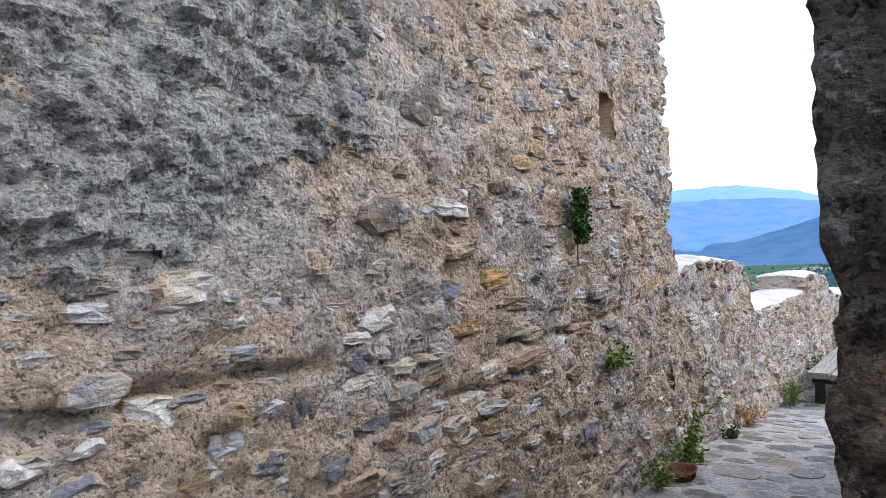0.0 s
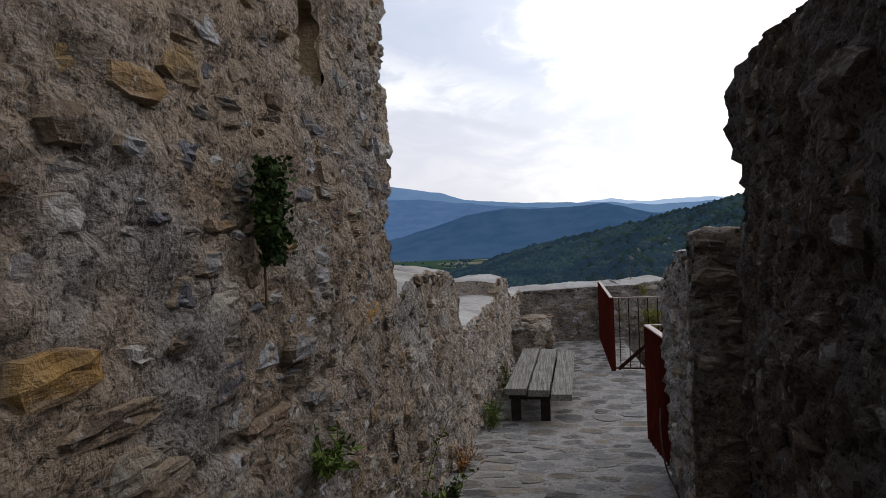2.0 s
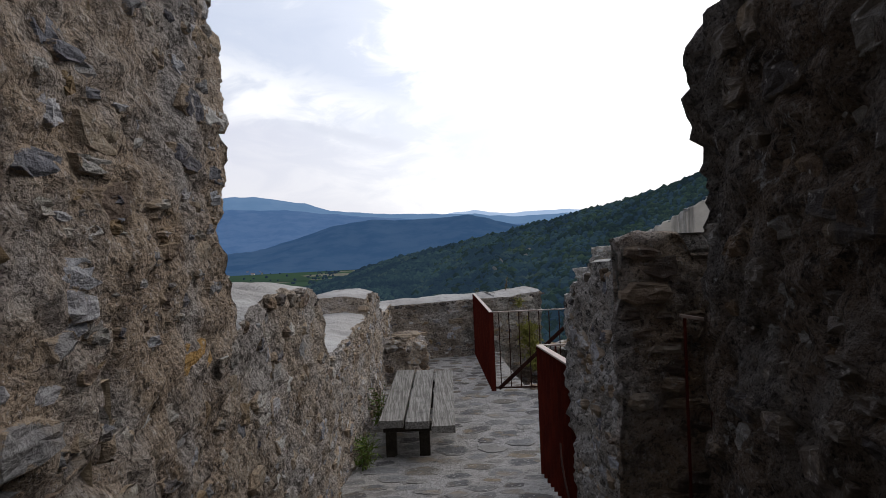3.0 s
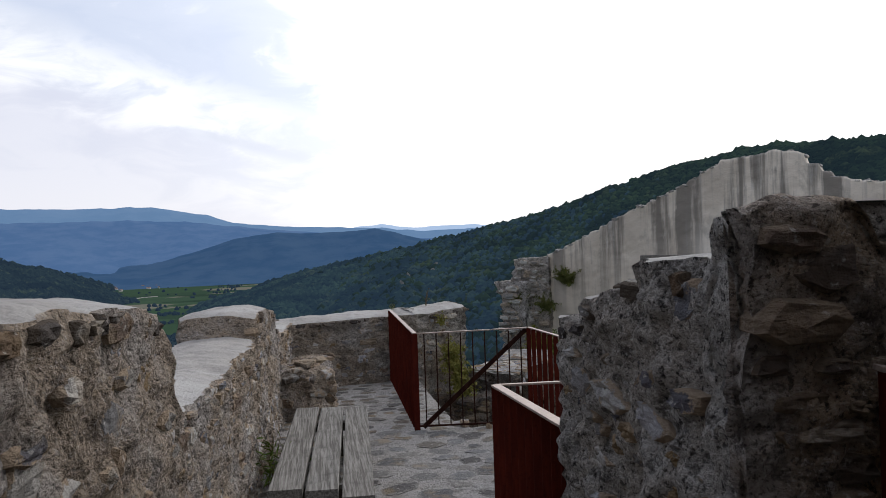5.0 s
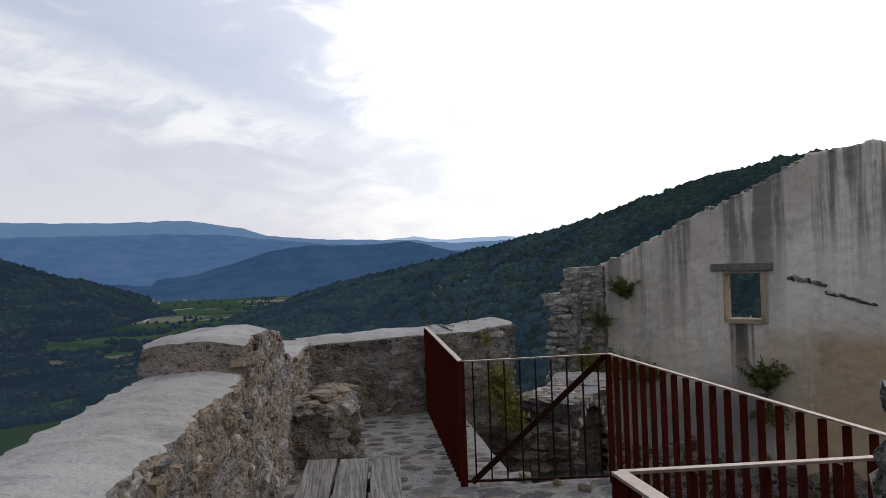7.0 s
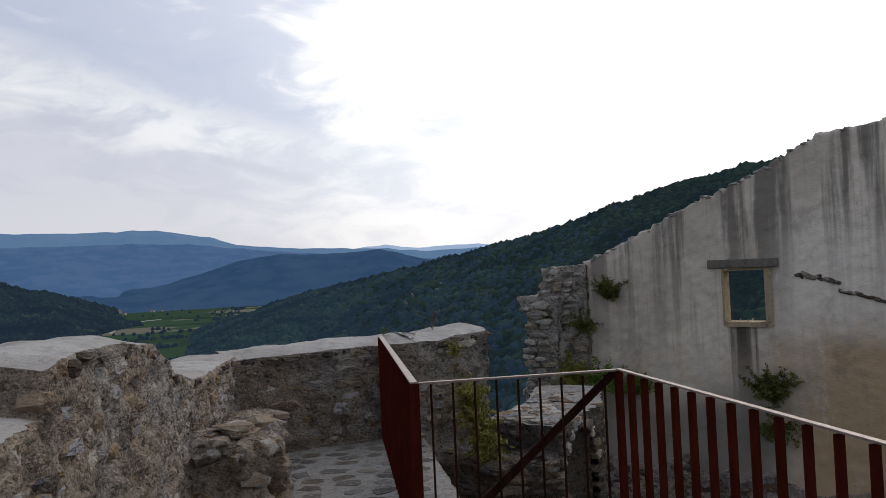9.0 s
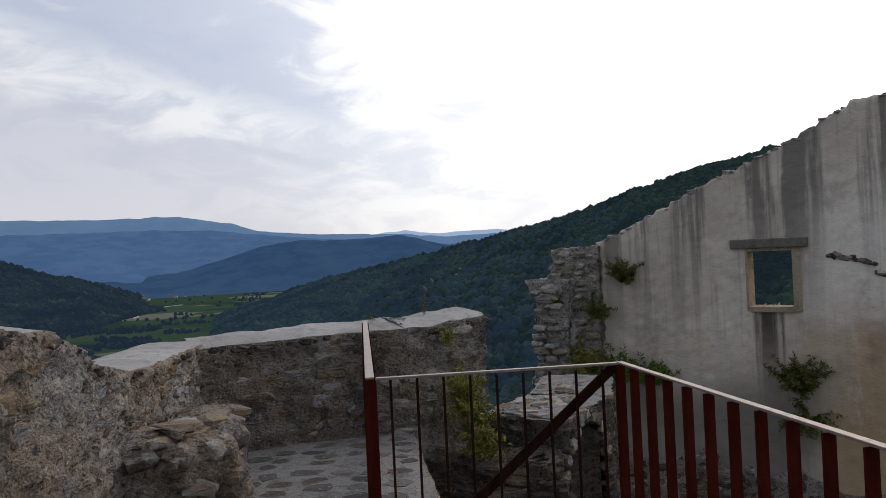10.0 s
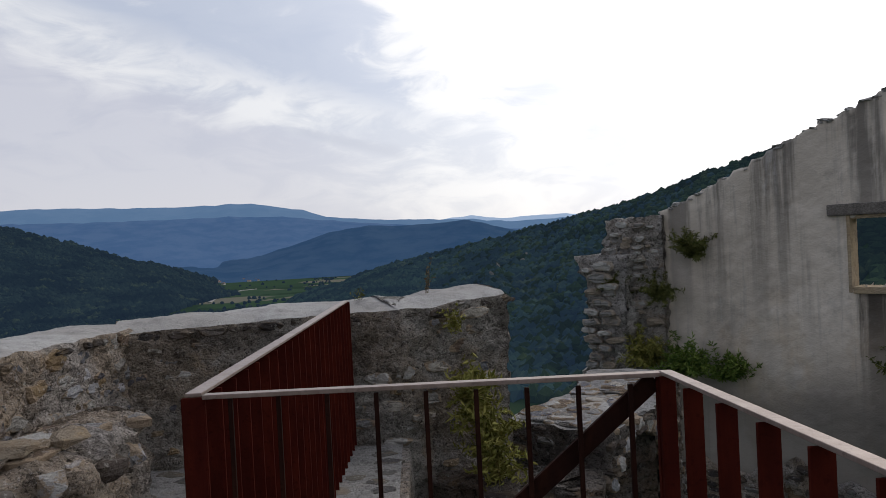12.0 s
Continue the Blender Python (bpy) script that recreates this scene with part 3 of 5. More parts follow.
def lay_stones(wall, parent, seed, cover, heights, ratio, proud, mat, mat_far, near, tiltmax=0.12, name="stone", limit=290, area=None, overhang=0.0):
    """Courses of stones bedded in the face. near(s, z): whether a stone is a piece of its own."""
    r = random.Random(seed)
    z0 = min(wall.base(wall.length * i / 20) for i in range(21))
    z1 = max(wall.top(wall.length * i / 20) for i in range(21))
    vs, fs, cs, count, z = [], [], [], 0, z0
    while z < z1:
        h = r.uniform(*heights)
        s = r.uniform(-0.1, 0.1)
        while s < wall.length:
            w = h * r.uniform(*ratio)
            if r.random() < 0.12:
                w, hh = w * 0.55, h * 0.5
            else:
                hh = h * r.uniform(0.6, 1.0)
            sc, zc = s + w / 2, z + hh / 2 + r.uniform(-0.25, 0.25) * h
            s += w + r.uniform(0.012, 0.05)
            if not (w / 2 - overhang < sc < wall.length - w / 2 + overhang) or zc < wall.base(sc) + 0.02 or zc > wall.top(sc) - hh * 0.55:
                continue
            c = cover(sc, zc) if callable(cover) else cover
            if r.random() > c or (area and not area(sc, zc)):
                continue
            k = r.randrange(len(STONES))
            p, d, n = wall.point(sc, zc, r.uniform(*proud) - 0.040)
            m = Matrix(((d.x, n.x, 0), (d.y, n.y, 0), (0, 0, 1))).to_4x4()
            m = Matrix.Translation(p) @ m @ Matrix.Rotation(r.uniform(-tiltmax, tiltmax), 4, "Y") @ Matrix.Rotation(r.uniform(-0.07, 0.07), 4, "X") @ Matrix.Rotation(r.uniform(-0.05, 0.05), 4, "Z") @ Matrix.Diagonal((w, 0.09, hh, 1))
            if near(sc, zc) and count < limit:
                ob = new(name, stone_mesh(k, mat))
                ob.parent = parent
                ob.matrix_basis = m
                count += 1
            else:
                o = len(vs)
                vs += [m @ Vector(v) for v in STONES[k][0]]
                fs += [tuple(i + o for i in f) for f in STONES[k][1]]
                cs += STONES[k][2]
        z += h * r.uniform(0.85, 1.05)
    if vs:
        ob = part("bedded_stones", with_core(mesh_of("bedded_stones", vs, fs, mat_far), cs), mat_far, parent)
        ob["kind"] = "stuff"


def rock_bm(seed, w, d, h):
    """An angular broken rock, w by d by h, standing on its origin."""
    rr = random.Random(seed)
    bm = bmesh.new()
    for _ in range(15):
        v = Vector((rr.uniform(-1, 1), rr.uniform(-1, 1), rr.uniform(-1, 1)))
        k = max(abs(c) for c in v)
        v = v / (0.45 * k + 0.55 * v.length)
        bm.verts.new((v.x * w / 2, v.y * d / 2, (v.z + 1) * h / 2))
    out = bmesh.ops.convex_hull(bm, input=bm.verts)
    bmesh.ops.delete(bm, geom=[g for g in out["geom_interior"] if isinstance(g, bmesh.types.BMVert)], context="VERTS")
    return bm


def put_rock(name, seed, size, m, material, parent):
    me = bpy.data.meshes.new(name)
    bm = rock_bm(seed, *size)
    bm.to_mesh(me)
    bm.free()
    with_core(me, [0.55] * len(me.vertices))
    ob = part(name, me, material, parent)
    ob.matrix_basis = m
    return ob


# ---- setting: walls, floor ----


def floor_z(y):
    """Height of the paving: it falls along the passage to the level terrace."""
    if y < 5.2:
        return 0.44 + 0.006 * (5.2 - y)
    if y > 9.4:
        return -0.034 * max(0.0, y - 11.9)
    f = (y - 5.2) / 4.2
    return 0.44 * (1 - f) ** 1.15


def lerp_list(pts):
    def f(s):
        for (a, x), (b, y) in zip(pts, pts[1:]):
            if s <= b:
                k = min(max((s - a) / (b - a), 0.0), 1.0)
                return x + (y - x) * k
        return pts[-1][1]
    return f


def structure(name, me, mat, label, category="wall", smooth=True):
    ob = part(name, me, mat, smooth=smooth)
    return tagged(ob, label, category, kind="structure")


# tall wall beside the passage
Y0 = -0.8
tall = Wall([(-1.585, Y0), (-1.585, 5.26)], 0.9, lambda s: 0.1, lambda s: 4.7, amp=0.028)


def tall_cut(y, z):
    """Crevices in the tall wall: an upright groove near its end, a gap under a ledge, an eroded bed joint."""
    d = 0.0
    if 1.6 < z < 2.42:
        d = max(d, 0.05 * max(0.0, 1 - abs(y - 4.21 - 0.27 * (z - 1.65) + 0.02 * noise.noise((z * 6, 0, 4))) / 0.035))
    if 0.6 < y < 1.62:
        d = max(d, 0.06 * max(0.0, 1 - abs(z - 1.715 - 0.03 * noise.noise((y * 5, 2, 4))) / 0.04))
    if 2.7 < y < 4.2:
        d = max(d, 0.04 * max(0.0, 1 - abs(z - 1.60 - 0.03 * noise.noise((y * 4, 7, 4))) / 0.035))
    if 1.7 < y < 3.0:
        d = max(d, 0.03 * max(0.0, 1 - abs(z - 1.44 - 0.04 * noise.noise((y * 4, 9, 4))) / 0.035))
    return d


tall.cut = tall_cut
tall.edge = lambda z: 0.06 * math.sin(2 * math.pi * (z - 2.2225) / 0.43)
tall_me = tall.mesh("wall_west", 0.022, rag=(0, 0.11), hole=lambda s, z: (3.96 < s + Y0 < 4.22 and 2.67 < z < 2.95) or (-0.35 < s + Y0 < 0.80 and 2.61 < z < 3.4) or (4.17 < s + Y0 < 4.22 and 1.62 < z < 1.76))
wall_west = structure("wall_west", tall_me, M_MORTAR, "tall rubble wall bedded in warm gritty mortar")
for y0, y1, z0, z1, d in ((3.93, 4.25, 2.64, 2.98, 0.16), (-0.45, 0.90, 2.55, 3.5, 0.45), (4.14, 4.25, 1.58, 1.80, 0.14)):
    vs = [(-1.60 - d * k, y, z) for k in (0, 1) for y, z in ((y0, z0), (y1, z0), (y1, z1), (y0, z1))]
    fs = [(4, 5, 6, 7), (0, 1, 5, 4), (1, 2, 6, 5), (2, 3, 7, 6), (3, 0, 4, 7)]
    part("niche", mesh_of("niche", vs, [f[::-1] for f in fs]), M_REVEAL if y0 > 1 else M_MORTAR, wall_west)
tall_back = Wall([(-1.6, -6.0), (-1.6, Y0)], 0.9, lambda s: 0.1, lambda s: 4.7, amp=0.02)
structure("wall_west_rear", tall_back.mesh("wall_west_rear", 0.12), M_MORTAR, "tall rubble wall behind the doorway")

# wall on the other side of the passage, with the doorway the walk comes out of
right_top = lerp_list([(0, 2.62), (0.10, 2.70), (0.35, 2.77), (1.0, 2.78), (2.0, 2.84), (3.8, 2.95)])
right = Wall([(0.075, 4.93), (-0.095, 1.20)], 0.9, lambda s: 0.1, right_top, amp=0.035)
right.cut = lambda y, z: -0.05 * math.exp(-((z - 2.52) / 0.13) ** 2) * min(1.0, max(0.0, (y - 4.5) / 0.3))
wall_east = structure("wall_east", right.mesh("wall_east", 0.03, rag=(0.07, 0.11), ends=(1, 1)), M_MORTAR_DARK, "dark rubble wall with a broken edge")
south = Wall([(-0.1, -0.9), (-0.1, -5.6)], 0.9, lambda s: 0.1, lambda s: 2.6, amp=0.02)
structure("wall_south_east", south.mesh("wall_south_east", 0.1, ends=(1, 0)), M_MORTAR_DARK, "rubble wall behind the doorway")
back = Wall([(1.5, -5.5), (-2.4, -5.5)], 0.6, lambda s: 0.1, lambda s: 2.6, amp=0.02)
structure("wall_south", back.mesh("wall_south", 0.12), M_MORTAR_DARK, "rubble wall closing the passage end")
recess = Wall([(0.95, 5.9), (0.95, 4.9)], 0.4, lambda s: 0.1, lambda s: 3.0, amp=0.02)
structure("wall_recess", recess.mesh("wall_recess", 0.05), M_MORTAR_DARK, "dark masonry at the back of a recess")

# low parapet with merlons along the open side
PAR = [(-1.585, 5.08), (-1.56, 8.0), (-1.44, 11.0), (-1.40, 12.8), (-1.36, 15.25)]
par_top = lerp_list([(0, 1.70), (0.22, 1.74), (0.45, 1.83), (1.2, 1.85), (2.0, 1.80), (2.40, 1.74), (2.50, 1.68), (2.56, 1.48), (2.62, 1.26), (4.0, 1.23), (5.42, 1.25), (5.46, 1.42), (5.60, 1.45), (6.3, 1.44), (6.9, 1.37), (7.1, 1.30), (7.35, 1.24), (7.5, 1.13), (7.85, 1.05), (8.1, 0.99), (8.6, 0.96), (10.3, 0.90)])
par = Wall(PAR, 0.62, lambda s: -0.3, lambda s: par_top(s) + 0.018 * noise.noise((s * 5, 1, 2)), amp=0.036, dome=0.04)
body, cap = par.mesh("parapet_west", 0.03, nt=10, cap=True)
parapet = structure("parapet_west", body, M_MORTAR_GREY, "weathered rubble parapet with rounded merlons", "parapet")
part("capping", cap, M_CAP, parapet, "pale cement capping")

far_top = lerp_list([(0, 0.88), (1.2, 0.90), (1.9, 0.91), (2.3, 0.91), (2.9, 0.95), (3.3, 0.95)])
far = Wall([(-1.45, 15.08), (0.2, 15.52), (0.55, 15.46), (1.46, 15.95)], 0.75, lambda s: -6.4, lambda s: far_top(s) + 0.015 * noise.noise((s * 4, 5, 2)), amp=0.042, dome=0.06, tilt=0.02)
body, cap = far.mesh("parapet_north", 0.035, rag=(0, 0.08), nt=10, ends=(0, 1), cap=True)
parapet_n = structure("parapet_north", body, M_MORTAR_NORTH, "rough rubble parapet at the terrace end", "parapet")
part("capping", cap, M_CAP, parapet_n, "pale cement capping")

pier_top = lerp_list([(0, 1.69), (0.30, 1.71), (0.33, 1.79), (0.52, 1.80), (0.56, 1.83), (0.76, 1.84), (0.80, 1.92), (1.17, 1.94), (1.20, 2.03), (1.40, 2.05)])
pier_w = Wall([(0.06, 7.07), (0.0, 5.74)], 0.9, lambda s: -0.3, lambda s: pier_top(s) + 0.02 * noise.noise((s * 9, 5, 8)), amp=0.038, dome=0.015)
body, cap = pier_w.mesh("parapet_east", 0.028, rag=(0.04, 0), ends=(1, 0), cap=True)
pier = structure("parapet_east", body, M_MORTAR_PIER, "broken stepped rubble wall stub beside the railing", "wall")
part("capping", cap, M_CAP, pier, "pale mortar bed on the broken top")
front_top = lerp_list([(0, 2.03), (0.12, 2.06), (0.30, 2.04), (0.34, 1.95), (1.5, 1.95)])
front_w = Wall([(-0.005, 5.69), (1.5, 5.72)], 0.06, lambda s: -0.3, lambda s: front_top(s) + 0.02 * noise.noise((s * 9, 5, 3)), amp=0.03, dome=0.02)
pier_f = structure("wall_stub_front", front_w.mesh("wall_stub_front", 0.028, rag=(0.03, 0), ends=(1, 0)), M_MORTAR, "brown coursed rubble face of the wall stub", "wall")

# paving


def floor_right(y):
    for y1, x in ((1.2, 1.0), (4.95, 0.2), (5.95, 1.0), (7.3, 0.2), (8.4, 0.13), (11.92, 1.46)):
        if y < y1:
            return x
    return 0.64 if y < 12.3 else 0.55


vs, fs, idx = [], [], {}
STEP = 0.06
for j in range(int((16.0 + 5.6) / STEP)):
    for i in range(int((1.5 + 1.8) / STEP)):
        x, y = -1.8 + i * STEP, -5.6 + j * STEP
        if x > floor_right(y + STEP / 2) - STEP * 0.5:
            continue
        q = []
        for a, b in ((0, 0), (1, 0), (1, 1), (0, 1)):
            key = (i + a, j + b)
            if key not in idx:
                px, py = -1.8 + (i + a) * STEP, -5.6 + (j + b) * STEP
                idx[key] = len(vs)
                vs.append((px, py, floor_z(py) + 0.014 * fbm(px, py, 0, 1.8, 3)))
            q.append(idx[key])
        fs.append(tuple(q))
floor = structure("floor", mesh_of("floor", vs, fs), M_JOINT, "uneven stone paving bedded in pale mortar", "floor")
for x, ya, yb, nm in ((1.5, 8.3, 11.95, "retaining_wall"), (0.60, 11.95, 15.7, "retaining_wall"), (0.16, 7.2, 8.4, "retaining_wall")):
    rw = Wall([(x, ya), (x, yb)], 0.3, lambda s: -6.4, lambda s: -0.14, amp=0.02)
    structure(nm, rw.mesh(nm, 0.09), M_MORTAR_GREY, "rubble retaining wall under the paving")
rw = Wall([(0.58, 11.93), (1.5, 11.93)][::-1], 0.3, lambda s: -6.4, lambda s: -0.02, amp=0.02)
structure("retaining_wall", rw.mesh("retaining_wall", 0.09), M_MORTAR_GREY, "rubble retaining wall under the paving")

# masonry that carries the passage and terrace down to the hillside
for line, thick, top in (([(-1.62, -6.0), (-1.62, 5.14)], 0.92, 0.12), (PAR, 0.66, -0.27), ([(0.06, 7.25), (0.06, -5.7)], 1.45, 0.05), ([(1.5, -5.5), (-2.5, -5.5)], 0.65, 0.12)):
    found = Wall(line, thick, lambda s: -6.4, lambda s, t=top: t, amp=0.03)
    fd = structure("foundation", found.mesh("foundation", 0.12, ends=(1, 1)), M_MORTAR_GREY, "rubble foundation standing on the hillside")

# ruined house wall with a window
PA, PD = Vector((7.245, 17.29)), Vector((0.6828, -0.7306))
S0 = -4.2
pl_prof = [(-4.2, 1.70), (-3.45, 2.01), (-2.73, 2.36), (-2.26, 2.58), (-1.61, 2.82), (-0.93, 3.12), (-0.76, 3.24), (-0.45, 3.38), (-0.18, 3.52), (0.42, 3.54), (0.63, 3.61), (1.18, 3.54), (1.4, 3.24), (1.9, 2.95), (2.6, 2.85)]
pl_f = lerp_list(pl_prof)


def pl_top(s):
    s = s + S0
    q = math.floor(s * 4.5) / 4.5
    return 0.45 * pl_f(s) + 0.55 * pl_f(q) + 0.03 * noise.noise((s * 7, 3, 1)) + 0.02 * noise.noise((s * 23, 3, 1))


pl = Wall([PA + PD * S0, PA + PD * 2.7], 0.28, lambda s: -6.4, pl_top, amp=0.012)
WIN = (-1.71, -1.04, 0.58, 1.46)
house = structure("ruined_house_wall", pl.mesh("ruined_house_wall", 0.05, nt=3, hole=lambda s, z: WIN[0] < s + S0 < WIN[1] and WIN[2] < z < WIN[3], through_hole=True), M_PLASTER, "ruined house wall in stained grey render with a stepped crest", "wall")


def pl_pt(s, z, off=0.0):
    q = PA + PD * s + Vector((PD.y, -PD.x)) * off
    return Vector((q.x, q.y, z))


M_PL = Matrix(((PD.x, -PD.y, 0, PA.x), (PD.y, PD.x, 0, PA.y), (0, 0, 1, 0), (0, 0, 0, 1)))   # x along the wall, y into it
win = holder("window_1")
win.matrix_basis = M_PL
tagged(win, "unglazed window opening with worn tan reveals and a beam over it", "window", kind="structure")
w0, w1, z0, z1 = WIN
for nm, b in (("jamb", (w0 - 0.02, w0 + 0.02, -0.015, 0.30, z0 - 0.05, z1 + 0.05)), ("jamb", (w1 - 0.03, w1 + 0.09, -0.012, 0.30, z0 - 0.05, z1 + 0.05)), ("window_sill", (w0 + 0.03, w1 - 0.02, -0.03, 0.30, z0 - 0.06, z0 + 0.025)), ("head", (w0 + 0.03, w1 - 0.02, 0.0, 0.30, z1 - 0.02, z1 + 0.05))):
    part(nm, box_bm(*b, 0.008), M_REVEAL, win)
bm = box_bm(-1.94, -0.84, -0.05, 0.25, 1.485, 1.63, 0.02)
part("lintel", bm, M_LINTEL, win, "old grey timber beam")
# gap where render broke off in a slanting crack; dark shards stand for its shade
crack = holder("broken_render")
crack.matrix_basis = M_PL
tagged(crack, "slanting strip where the render broke away, stones darkened for the gap's shade", "crack", kind="structure")
r = random.Random(3)
for k in range(26):
    f = k / 25
    s = -0.60 + 1.30 * f
    z = 1.34 - 0.37 * f - (0.10 if s > 0.0 else 0.0) + r.uniform(-0.03, 0.02) * (1.4 - f)
    m = Matrix.Translation((s, 0.0, z)) @ Matrix.Rotation(0.28 + r.uniform(-0.12, 0.12), 4, "Y")
    put_rock("stone", 300 + k, (r.uniform(0.08, 0.20), r.uniform(0.04, 0.09), r.uniform(0.04, 0.085) * (1.25 - 0.5 * f)), m, M_STONE_DK if r.random() < 0.8 else M_STONE_PL, crack)

plinth = Wall([PA + PD * S0, PA + PD * 2.7], 0.3, lambda s: -6.4, lambda s: -1.9 + 0.35 * noise.noise((s * 0.9, 2, 7)) + 0.22 * noise.noise((s * 3.1, 2, 7)), amp=0.06)
plinth.p = [q + Vector((PD.y, -PD.x)) * 0.07 for q in plinth.p]
bare = structure("bare_house_footing", plinth.mesh("bare_house_footing", 0.07, nt=3), M_MORTAR_GREY, "brown bare rubble at the foot of the ruined house wall")

# broken corner of that house
q1 = Wall([(3.26, 20.78), (3.80, 20.28)], 0.5, lambda s: -6.4, lambda s: 1.08 + 0.03 * noise.noise((s * 9, 1, 1)), amp=0.06)
quoin = structure("ruined_corner", q1.mesh("ruined_corner", 0.05, rag=(0.14, 0.03), ends=(1, 1)), M_MORTAR_PALE, "ragged broken masonry corner of the ruined house")
q2 = Wall([(3.62, 20.66), (4.34, 20.20)], 0.5, lambda s: -6.4, lambda s: 1.60 + 0.05 * s + 0.03 * noise.noise((s * 9, 4, 1)), amp=0.05)
quoin_b = structure("ruined_corner_upper", q2.mesh("ruined_corner_upper", 0.05, rag=(0.12, 0.0), ends=(1, 0)), M_MORTAR_PALE, "upper ragged masonry of the broken house corner")

# low arched ruin below the terrace
ar = Wall([(1.42, 15.98), (2.10, 15.38), (2.98, 16.36), (3.5, 17.6)], 0.95, lambda s: -6.4, lambda s: -0.12 + 0.02 * noise.noise((s * 6, 1, 6)), amp=0.03, dome=0.02)


def arch_hole(s, z):
    u = (s - 1.52) / 0.50
    return abs(u) < 1 and z < -0.78 + 0.52 * math.sqrt(max(0.0, 1 - u * u))


body, cap = ar.mesh("arched_ruin", 0.045, nt=8, hole=arch_hole, cap=True)
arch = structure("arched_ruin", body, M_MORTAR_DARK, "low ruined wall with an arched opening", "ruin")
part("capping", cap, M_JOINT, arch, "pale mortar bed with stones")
# dark sheet set behind the opening for the shade inside the arch
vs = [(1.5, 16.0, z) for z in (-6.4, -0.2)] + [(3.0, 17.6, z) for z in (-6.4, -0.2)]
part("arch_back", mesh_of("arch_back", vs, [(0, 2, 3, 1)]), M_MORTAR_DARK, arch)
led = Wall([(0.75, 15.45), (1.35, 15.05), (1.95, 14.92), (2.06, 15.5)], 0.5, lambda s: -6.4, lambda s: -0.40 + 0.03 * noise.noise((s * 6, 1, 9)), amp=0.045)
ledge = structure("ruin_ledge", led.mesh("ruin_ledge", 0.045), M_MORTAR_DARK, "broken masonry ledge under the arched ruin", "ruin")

# rough stub of masonry against the parapet
st = Wall([(-1.45, 12.92), (-1.05, 12.90), (-0.80, 13.15), (-0.82, 13.95)], 0.5, lambda s: -0.2, lambda s: 0.52 + 0.09 * noise.noise((s * 4, 2, 2)) + 0.06 * noise.noise((s * 11, 2, 2)), amp=0.06, dome=0.07)
body, cap = st.mesh("masonry_stub", 0.035, nt=8, ends=(0, 1), cap=True)
stub = tagged(part("masonry_stub", body, M_MORTAR_GREY), "rough stub of broken masonry against the parapet", "masonry")
part("capping", cap, M_MORTAR_GREY, stub)

# ---- railings ----


def cap_rail(parent, a, b, w=0.055, t=0.012):
    part("handrail", rail_bm(a, b, w, t), M_RAILCAP, parent, "steel handrail, pale from sky sheen put into its colour")


def rail_bm(a, b, w, t):
    a, b = Vector(a), Vector(b)
    d = (b - a).normalized()
    side = d.cross(Vector((0, 0, 1))).normalized()
    up = side.cross(d)
    bm = box_bm(-w / 2, w / 2, 0, (b - a).length, -t / 2, t / 2, 0.002)
    m = Matrix((side, d, up)).transposed().to_4x4()
    bm.transform(Matrix.Translation(a) @ m)
    return bm


def fin_run(parent, a, b, top_a, top_b, bot_a, bot_b, gap, fin_w, fin_t, name="fin", skip_ends=False):
    """Upright flat bars set across the line from a to b."""
    a, b = Vector((*a, 0)), Vector((*b, 0))
    n = max(1, round((b - a).length / gap))
    d = (b - a).normalized()
    ang = math.atan2(d.y, d.x)
    for i in range(n + 1):
        if skip_ends and i in (0, n):
            continue
        f = i / n
        p = a.lerp(b, f)
        zt, zb = top_a + (top_b - top_a) * f, bot_a + (bot_b - bot_a) * f
        bm = box_bm(-fin_t / 2, fin_t / 2, -fin_w / 2, fin_w / 2, zb, zt - 0.006, 0.0012)
        bm.transform(Matrix.Translation((p.x, p.y, 0)) @ Matrix.Rotation(ang, 4, "Z"))
        part(name, bm, M_CORTEN, parent)


GA, GB, GC, GD = (0.16, 15.44), (0.08, 11.92), (1.31, 11.77), (1.44, 8.36)
terr = holder("terrace_railing")
tagged(terr, "rust-red weathering steel railing of upright flat bars", "railing", group="steel railings")
fin_run(terr, GB, GA, 1.048, 1.003, 0.01, -0.10, 0.15, 0.065, 0.008)
cap_rail(terr, (*GB, 1.052), (*GA, 1.005), 0.045, 0.010)
part("corner_post", box_bm(GB[0] - 0.03, GB[0] + 0.03, GB[1] - 0.006, GB[1] + 0.006, -0.02, 1.045, 0.001), M_CORTEN, terr)
gate = holder("terrace_gate")
tagged(gate, "thin-barred steel gate with a diagonal brace", "gate", group="steel railings")
a, b = Vector((GB[0] + 0.03, GB[1] - 0.004, 0)), Vector((GC[0] - 0.03, GC[1], 0))
for i in range(9):
    p = a.lerp(b, (i + 0.55) / 9)
    part("bar", bar_bm((p.x, p.y, 0.06), (p.x, p.y, 1.043), 0.012, 0.012), M_DARKSTEEL, gate)
part("bottom_rail", rail_bm((a.x, a.y, 0.05), (b.x, b.y, 0.05), 0.02, 0.02), M_DARKSTEEL, gate)
part("brace", bar_bm((a.x + 0.04, a.y + 0.02, 0.03), (b.x + 0.01, b.y + 0.02, 1.05), 0.05, 0.012, up=(0, 1, 0)), M_DARKSTEEL, gate, "flat diagonal brace")
cap_rail(gate, (a.x, a.y, 1.048), (b.x + 0.03, b.y, 1.066), 0.03, 0.012)
long_r = holder("landing_railing")
tagged(long_r, "rust-red weathering steel railing along the landing", "railing", group="steel railings")
fin_run(long_r, GC, GD, 1.066, 1.10, 0.0, 0.02, 0.16, 0.045, 0.008)
